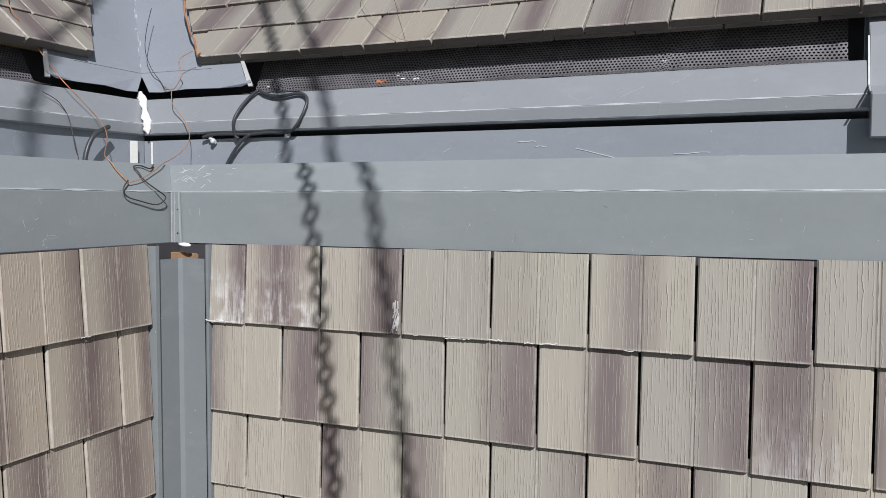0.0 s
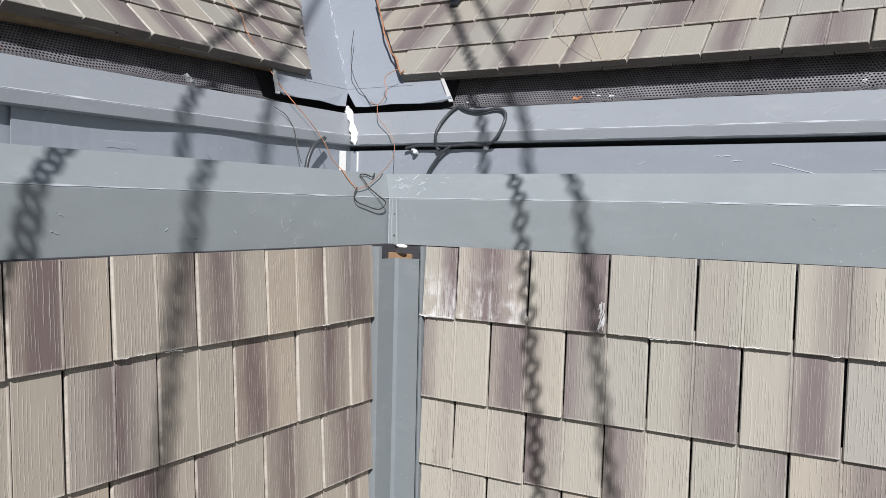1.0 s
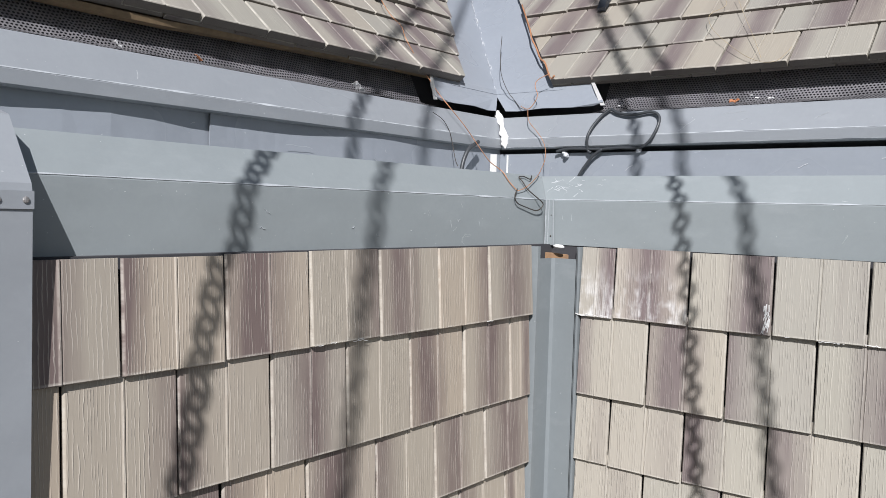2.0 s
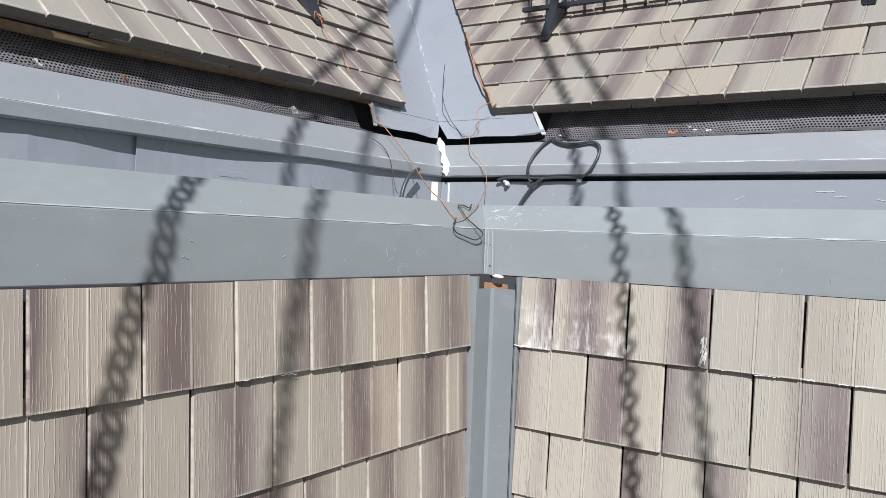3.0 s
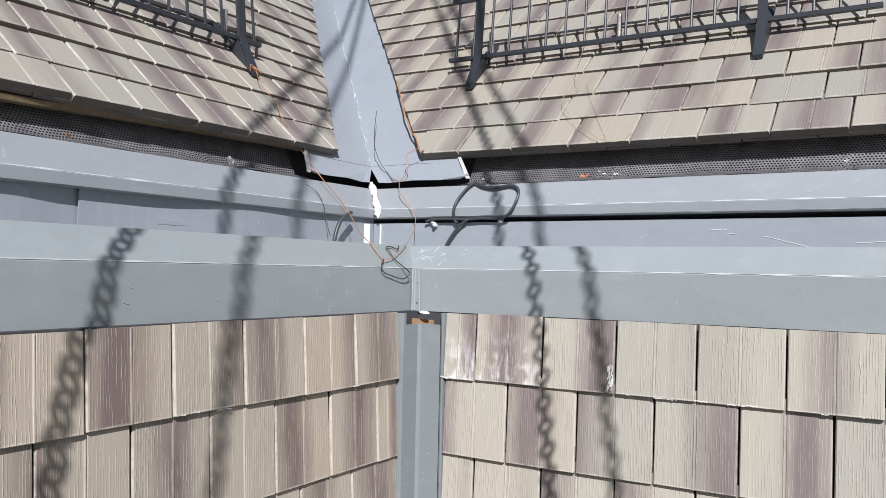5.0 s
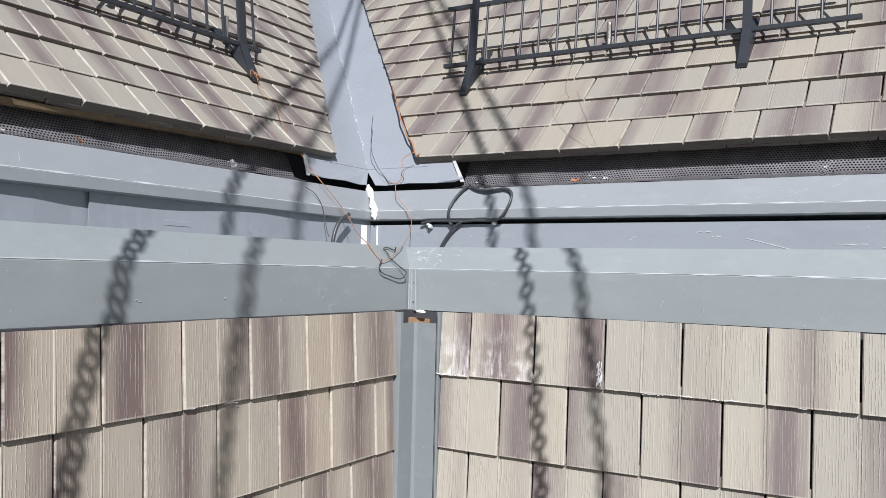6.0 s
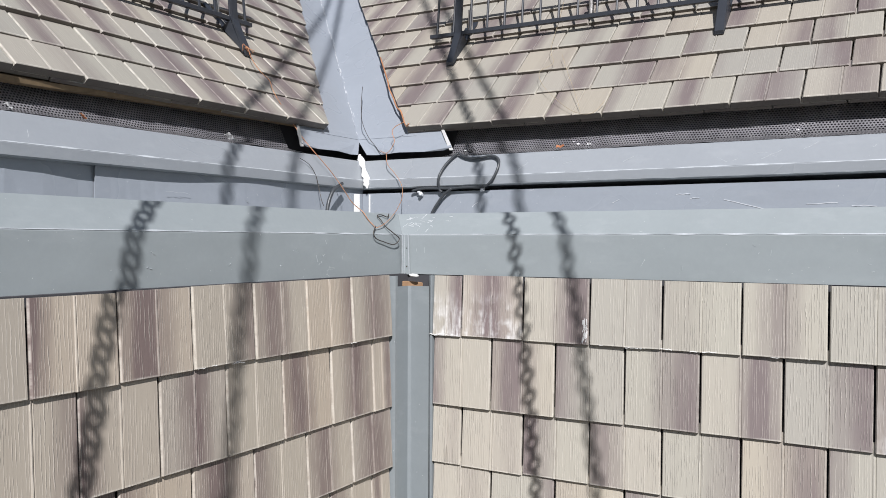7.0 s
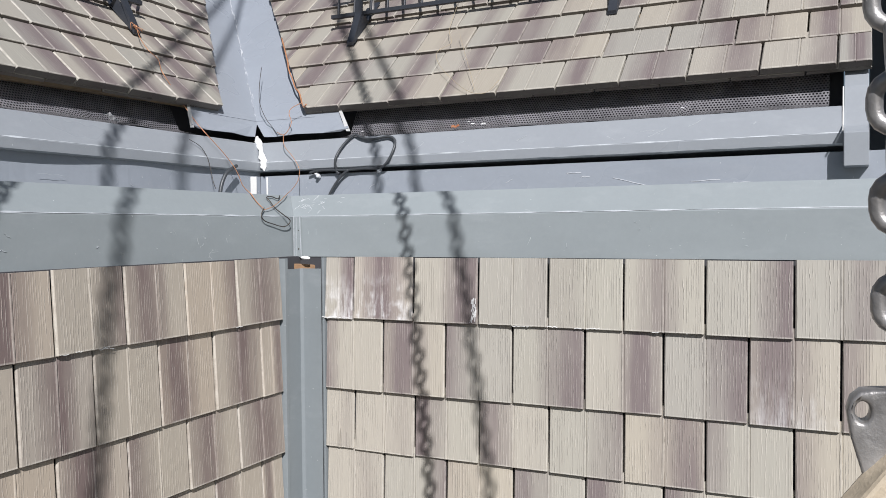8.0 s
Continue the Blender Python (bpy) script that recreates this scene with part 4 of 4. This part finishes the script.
wire("dark_wire", [(-0.043, -0.148, 6.376), (-0.032, -0.177, 6.353), (-0.03, -0.166, 6.334), (-0.03, -0.122, 6.323), (-0.028, -0.058, 6.313), (-0.022, -0.032, 6.333), (-0.03, -0.06, 6.354), (-0.048, -0.083, 6.377), (-0.062, -0.091, 6.4), (-0.074, -0.094, 6.414), (-0.076, -0.064, 6.417), (-0.07, -0.037, 6.41), (-0.08, -0.012, 6.422)], 0.0018, DARKWIRE, "bent dark wire end dangling before the fascia corner")
for k in range(3):
    a = k * 1.3
    wire("wire_knot", [(-0.85 + 0.012 * math.sin(a), 0.075 + 0.02 * math.cos(a), 7.10), (-0.835, 0.06 + 0.01 * math.sin(a * 2), 7.115 + 0.006 * k), (-0.815 + 0.01 * math.cos(a), 0.085, 7.10 - 0.006 * k)], 0.0014, COPPER, "tangle of copper wire round the fence foot")
wire("copper_edge_wire", [(-0.723 + 0.008, 0.866, 7.212), (-0.586 + 0.004, 0.727, 7.070), (-0.535, 0.672, 7.015), (-0.481 + 0.006, 0.616, 6.960), (-0.43, 0.575, 6.91), (-0.388, 0.542, 6.885), (-0.345, 0.500, 6.835), (-0.312, 0.468, 6.808), (-0.290, 0.452, 6.815)], 0.0036, COPPER, "orange copper strip along the cut shake edge")
wire("thin_wire", [(-0.66, 0.64, 7.03), (-0.6, 0.547, 6.932), (-0.55, 0.483, 6.846), (-0.5, 0.456, 6.775), (-0.46, 0.452, 6.731), (-0.415, 0.425, 6.698), (-0.371, 0.405, 6.691)], 0.0013, DARKWIRE, "hair-thin dark wire curving down the valley")
wire("thin_wire", [(-0.49, -0.01, 6.641), (-0.48, 0.035, 6.619), (-0.47, 0.061, 6.581), (-0.46, 0.067, 6.538), (-0.44, 0.06, 6.483), (-0.42, 0.049, 6.459)], 0.0013, DARKWIRE, "hair-thin dark wire hanging in front of the gutter")


# ---- walls clad in shakes, piece by piece ----
clad(right, wall_right, 0.2290, 0.218, 0.331, 0.104, 2.75)
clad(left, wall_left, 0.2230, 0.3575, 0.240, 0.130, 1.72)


# white chips along some butts
rs = random.Random(77)
chips = [(rs.uniform(a, b), -0.0195, 6.0030 + rs.uniform(-0.001, 0.002), rs.uniform(0.012, 0.05), rs.uniform(-0.05, 0.05), 0.0) for a, b in ((0.80, 1.05),) * 9 + ((0.70, 0.9),) * 4 + ((1.1, 1.35),) * 3 + ((0.11, 0.2),) * 5]
scuffs(wall_right, right, chips, 21, SEALANT, 1.7)
chips = [(0.664 + rs.uniform(-0.010, 0.008), -0.016, 6.012 + rs.uniform(0, 0.06), rs.uniform(0.01, 0.03), 1.5 + rs.uniform(-0.3, 0.3), 0.13) for _ in range(18)]
chips = [(u, -0.0200 + (z - 6.0) * 0.06, z, g, a, sl) for u, d, z, g, a, sl in chips]
scuffs(wall_right, right, chips, 22, SEALANT, 2.6)
chips = [(rs.uniform(a, b), -0.0195, 6.0030 + rs.uniform(-0.001, 0.003), rs.uniform(0.01, 0.04), rs.uniform(-0.1, 0.1), 0.0) for a, b in ((0.86, 1.02),) * 4 + ((0.3, 0.36),) * 2]
scuffs(wall_left, left, chips, 23, SEALANT, 1.3)


# ---- roof shakes, piece by piece ----
def roof_frame(place, u, v):
    xv = Vector((1, 0, 0)) if place is right else Vector((0, 1, 0))
    upv = Vector((0, C45, C45)) if place is right else Vector((-C45, 0, C45))
    out = xv.cross(upv)
    p = roof_point(place, u, v)
    return Matrix(((xv.x, upv.x, out.x, p.x), (xv.y, upv.y, out.y, p.y), (xv.z, upv.z, out.z, p.z), (0, 0, 0, 1)))


def thatch(place, parent, exposure, pitch, first, second, valley_u, far, rows):
    """valley_u: where the cut edge meets the eave; from there it runs up at 45 degrees in plan."""
    cache = {}
    for r in range(-1, rows):
        v = max(r, 0) * exposure
        starter = r < 0
        g0 = second if (r % 2 or starter) else first
        edge = valley_u - C45 * (v + 0.24)
        k0 = math.floor((edge - g0) / pitch)
        g = g0 + k0 * pitch
        while g < far - 0.01:
            a, b = g, min(g + pitch, far)
            g += pitch
            h = exposure + 0.045
            w = round(b - a - 0.0060, 3)
            if w < 0.02:
                continue
            t = 0.013 if starter else 0.025
            key = (w, t)
            if key not in cache:
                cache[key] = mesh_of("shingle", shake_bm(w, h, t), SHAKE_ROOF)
            lift = -0.029 if starter else (-0.014 if r == 0 else -0.020)
            vv = v - (0.002 if starter else 0.006 if r == 0 else 0.0)
            m = roof_frame(place, a if place is right else b, vv + rng.uniform(-0.003, 0.003))
            m = m @ pose(0.002, 0, lift + rng.uniform(-0.001, 0.002), rng.uniform(-0.3, 0.5) + (0 if starter else 1.0), rng.uniform(-0.5, 0.5), rng.uniform(-0.35, 0.35))
            cut = valley_u - C45 * vv
            if b < cut - C45 * h:
                continue
            if a > cut + 0.002:
                lay(parent, cache[key], m)
                continue
            # trim the piece along the valley
            bm = shake_bm(w, h, t)
            if place is right:
                co, no = Vector((cut - a, 0, 0)), Vector((1, C45, 0))
            else:
                co, no = Vector((b - cut, 0, 0)), Vector((-1, C45, 0))
            ret = bmesh.ops.bisect_plane(bm, geom=bm.verts[:] + bm.edges[:] + bm.faces[:], plane_co=co, plane_no=no, clear_inner=True)
            if len(bm.verts) < 6:
                bm.free()
                continue
            es = [e for e in bm.edges if e.is_boundary]
            bmesh.ops.holes_fill(bm, edges=es)
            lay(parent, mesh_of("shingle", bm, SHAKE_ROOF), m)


thatch(right, roof_right, 0.164, 0.2285, 0.543 - 0.2285 * 6, 0.451 - 0.2285 * 6, -0.319, 1.785, 13)
thatch(left, roof_left, 0.149, 0.2250, 0.007 - 0.225 * 8, 0.110 - 0.225 * 8, -0.250, 2.60, 14)

# the roofs above and beyond, too far to tell piece from piece
def far_shakes(name, place, parent, exposure, pitch, valley_u, spans):
    bm = bmesh.new()
    for r, u0, u1 in spans:
        v = r * exposure
        u = u0 + (r % 2) * pitch / 2
        while u < u1:
            if u > valley_u - C45 * v + 0.12:
                p = [roof_point(place, u + a, v + b, o) for a, b, o in ((0, 0, 0.0), (pitch - 0.005, 0, 0.0), (pitch - 0.005, exposure + 0.04, -0.016), (0, exposure + 0.04, -0.016))]
                q = [roof_point(place, u + a, v + b, -0.030) for a, b in ((0, 0), (pitch - 0.005, 0))]
                vs = [bm.verts.new(c) for c in p + q]
                bm.faces.new(vs[:4])
                bm.faces.new((vs[0], vs[4], vs[5], vs[1]))
            u += pitch
    ob = part(name, bm, SHAKE_ROOF, parent)
    ob["kind"] = "stuff"


far_shakes("upper_shingles", right, roof_right, 0.164, 0.2285, -0.319, [(r, -3.4, 1.56) for r in range(13, 30)])
far_shakes("upper_shingles", left, roof_left, 0.149, 0.2250, -0.250, [(r, -3.4, 3.9) for r in range(14, 33)] + [(r, 2.61, 3.9) for r in range(0, 14)])

wire("twine", [(0.147, 1.099, 7.464), (0.182, 0.942, 7.307), (0.214, 0.767, 7.132), (0.258, 0.69, 7.055), (0.213, 0.652, 7.017), (0.26, 0.579, 6.944), (0.387, 0.478, 6.843), (0.469, 0.437, 6.800), (0.521, 0.441, 6.802), (0.55, 0.480, 6.848)], 0.0008, TWINE, "fine pale twine lying loose over the roof shakes", "twine")
wire("twine", [(0.278, 0.731, 7.096), (0.337, 0.641, 7.006), (0.414, 0.529, 6.894), (0.463, 0.456, 6.815)], 0.0007, TWINE, "fine pale twine lying loose over the roof shakes", "twine")

# ---- the hoisted platform: rail, lugs and a four-leg chain sling ----
FEET = [Vector((1.774, -1.682, 6.15)), Vector((0.893, -2.730, 6.15)), Vector((2.757, -2.563, 6.15)), Vector((1.863, -3.715, 6.15))]
RINGS = [Vector((1.575, -2.306, 13.844)), Vector((1.455, -2.350, 13.844))]


def link_mesh(pitch, r):
    bm = bmesh.new()
    half = (pitch + 2 * r) / 2 - r
    wid = r * 2.35
    pts, n = [], 8
    for k in range(n + 1):
        a = math.pi * k / n
        pts.append((wid * math.cos(a), (half - wid) + wid * math.sin(a)))
    for k in range(n + 1):
        a = math.pi + math.pi * k / n
        pts.append((wid * math.cos(a), -(half - wid) + wid * math.sin(a)))
    rings, c = [], len(pts)
    for i, (x, z) in enumerate(pts):
        x0, z0 = pts[i - 1]
        x1, z1 = pts[(i + 1) % c]
        t = Vector((x1 - x0, 0, z1 - z0)).normalized()
        s = Vector((0, 1, 0))
        o = t.cross(s)
        rings.append([bm.verts.new(Vector((x, 0, z)) + r * (math.cos(a) * o + math.sin(a) * s)) for a in (2 * math.pi * k / 8 for k in range(8))])
    for i in range(c):
        a, b = rings[i], rings[(i + 1) % c]
        for k in range(8):
            bm.faces.new((a[k], a[(k + 1) % 8], b[(k + 1) % 8], b[k]))
    return mesh_of("link", bm, GALV, True)


PITCH = 0.039
LINK = link_mesh(PITCH, 0.0065)
for foot, HOOK, (twist, wind) in zip(FEET, RINGS * 2, ((50, -1.0), (55, -0.35), (12, 0.3), (40, 0.2))):
    ch = thing("chain", "worn galvanised steel lifting chain of welded links", "chain", "chains of the lifting sling", at=foot)
    way = (HOOK - foot).normalized()
    side = Vector((SUN.x, SUN.y, 0)).normalized()
    side = (side - way * side.dot(way)).normalized()
    across = side.cross(way)
    turn = Matrix(((across.x, side.x, way.x, 0), (across.y, side.y, way.y, 0), (across.z, side.z, way.z, 0), (0, 0, 0, 1)))
    total = (HOOK - foot).length
    n = int(total / PITCH)
    for i in range(n):
        ob = new("link", LINK)
        ob.parent = ch
        ob.matrix_basis = Matrix.Translation(way * (0.05 + i * PITCH)) @ turn @ pose(0, 0, 0, rng.uniform(-2, 2), rng.uniform(-2, 2), twist + wind * i + 90 * (i % 2) + rng.uniform(-6, 6))
    # forged lug at the foot: a swelling body with an eye, drawn in to a neck
    bm = bmesh.new()
    body = [(-0.0525, 0.003), (-0.049, 0.013), (-0.041, 0.0195), (-0.030, 0.021), (-0.012, 0.022), (-0.004, 0.030), (0.006, 0.030), (0.012, 0.018), (0.006, 0.0), (-0.008, -0.018), (-0.020, -0.034), (-0.022, -0.054), (-0.018, -0.130), (-0.040, -0.130), (-0.037, -0.054), (-0.043, -0.036), (-0.049, -0.018)]
    eye = [(-0.039 + 0.0066 * math.cos(a), 0.003 + 0.0085 * math.sin(a)) for a in (2 * math.pi * k / 16 for k in range(16))]
    for loop in (body, eye):
        vs = [bm.verts.new((x, y, 0)) for x, y in loop]
        for k in range(len(vs)):
            bm.edges.new((vs[k - 1], vs[k]))
    bmesh.ops.triangle_fill(bm, use_beauty=True, use_dissolve=False, edges=bm.edges[:])
    ret = bmesh.ops.extrude_face_region(bm, geom=bm.faces[:])
    bmesh.ops.translate(bm, verts=[g for g in ret["geom"] if isinstance(g, bmesh.types.BMVert)], vec=(0, 0, 0.024))
    bmesh.ops.recalc_face_normals(bm, faces=bm.faces[:])
    rim = [e for e in bm.edges if len(e.link_faces) == 2 and e.calc_face_angle() > 1.2]
    bmesh.ops.bevel(bm, geom=rim, offset=0.0032, segments=3, affect="EDGES", profile=0.5)
    lug = part("lug", bm, GALV, ch, "forged steel lug", smooth=True)
    lug.matrix_basis = pose(0.004, -0.005, 0, 90, 0, 4) @ pose(0, 0, -0.012) @ Matrix.Diagonal((0.86, 1.0, 1.0, 1.0))
    # worn timber pad bolted against it, two strips
    for lo, hi, z0, z1 in ((-0.030, -0.004, -0.018, 0.010), (-0.062, -0.033, -0.022, 0.016)):
        bm = bmesh.new()
        box(bm, (-0.115, lo, z0), (0.010, hi, z1))
        soften(bm, 0.004, 2)
        pad = part("timber_pad", bm, BOARD, ch, "worn pale timber pad")
        pad.matrix_basis = pose(0, 0, 0, 90, 0, 26) @ pose(-0.026, -0.030, 0.018, 0, 0, 49)

# the rings in which the legs meet
for top in RINGS:
    bm = bmesh.new()
    tube(bm, [top + Vector((0.09 * math.cos(a), 0, 0.09 * math.sin(a) + 0.06)) for a in (2 * math.pi * k / 16 for k in range(17))], 0.014, 8, 2)
    tagged(part("sling_ring", bm, GALV, smooth=True), "steel master ring joining two sling chains", "ring", "rings of the lifting slings")

rail = thing("platform_rail", "pale timber top rail of the hoisted platform under the chains", "rail", at=(FEET[0] + FEET[3]) / 2 - Vector((0, 0, 0.08)))
for a, b in ((0, 1), (1, 3), (3, 2), (2, 0)):
    p, q = FEET[a], FEET[b]
    d = q - p
    bm = bmesh.new()
    L = d.length
    for off, w, z0, z1 in ((-0.03, 0.028, -0.128, -0.078), (0.005, 0.030, -0.128, -0.078)):
        box(bm, (0.0, off, z0), (L, off + w, z1))
    soften(bm, 0.003, 1)
    bmesh.ops.transform(bm, matrix=Matrix.Translation(p) @ pose(0, 0, 0, 0, 0, math.degrees(math.atan2(d.y, d.x))), verts=bm.verts)
    ob = part("rail_board", bm, BOARD, rail)
    ob.matrix_parent_inverse = Matrix.Translation(-rail.location)
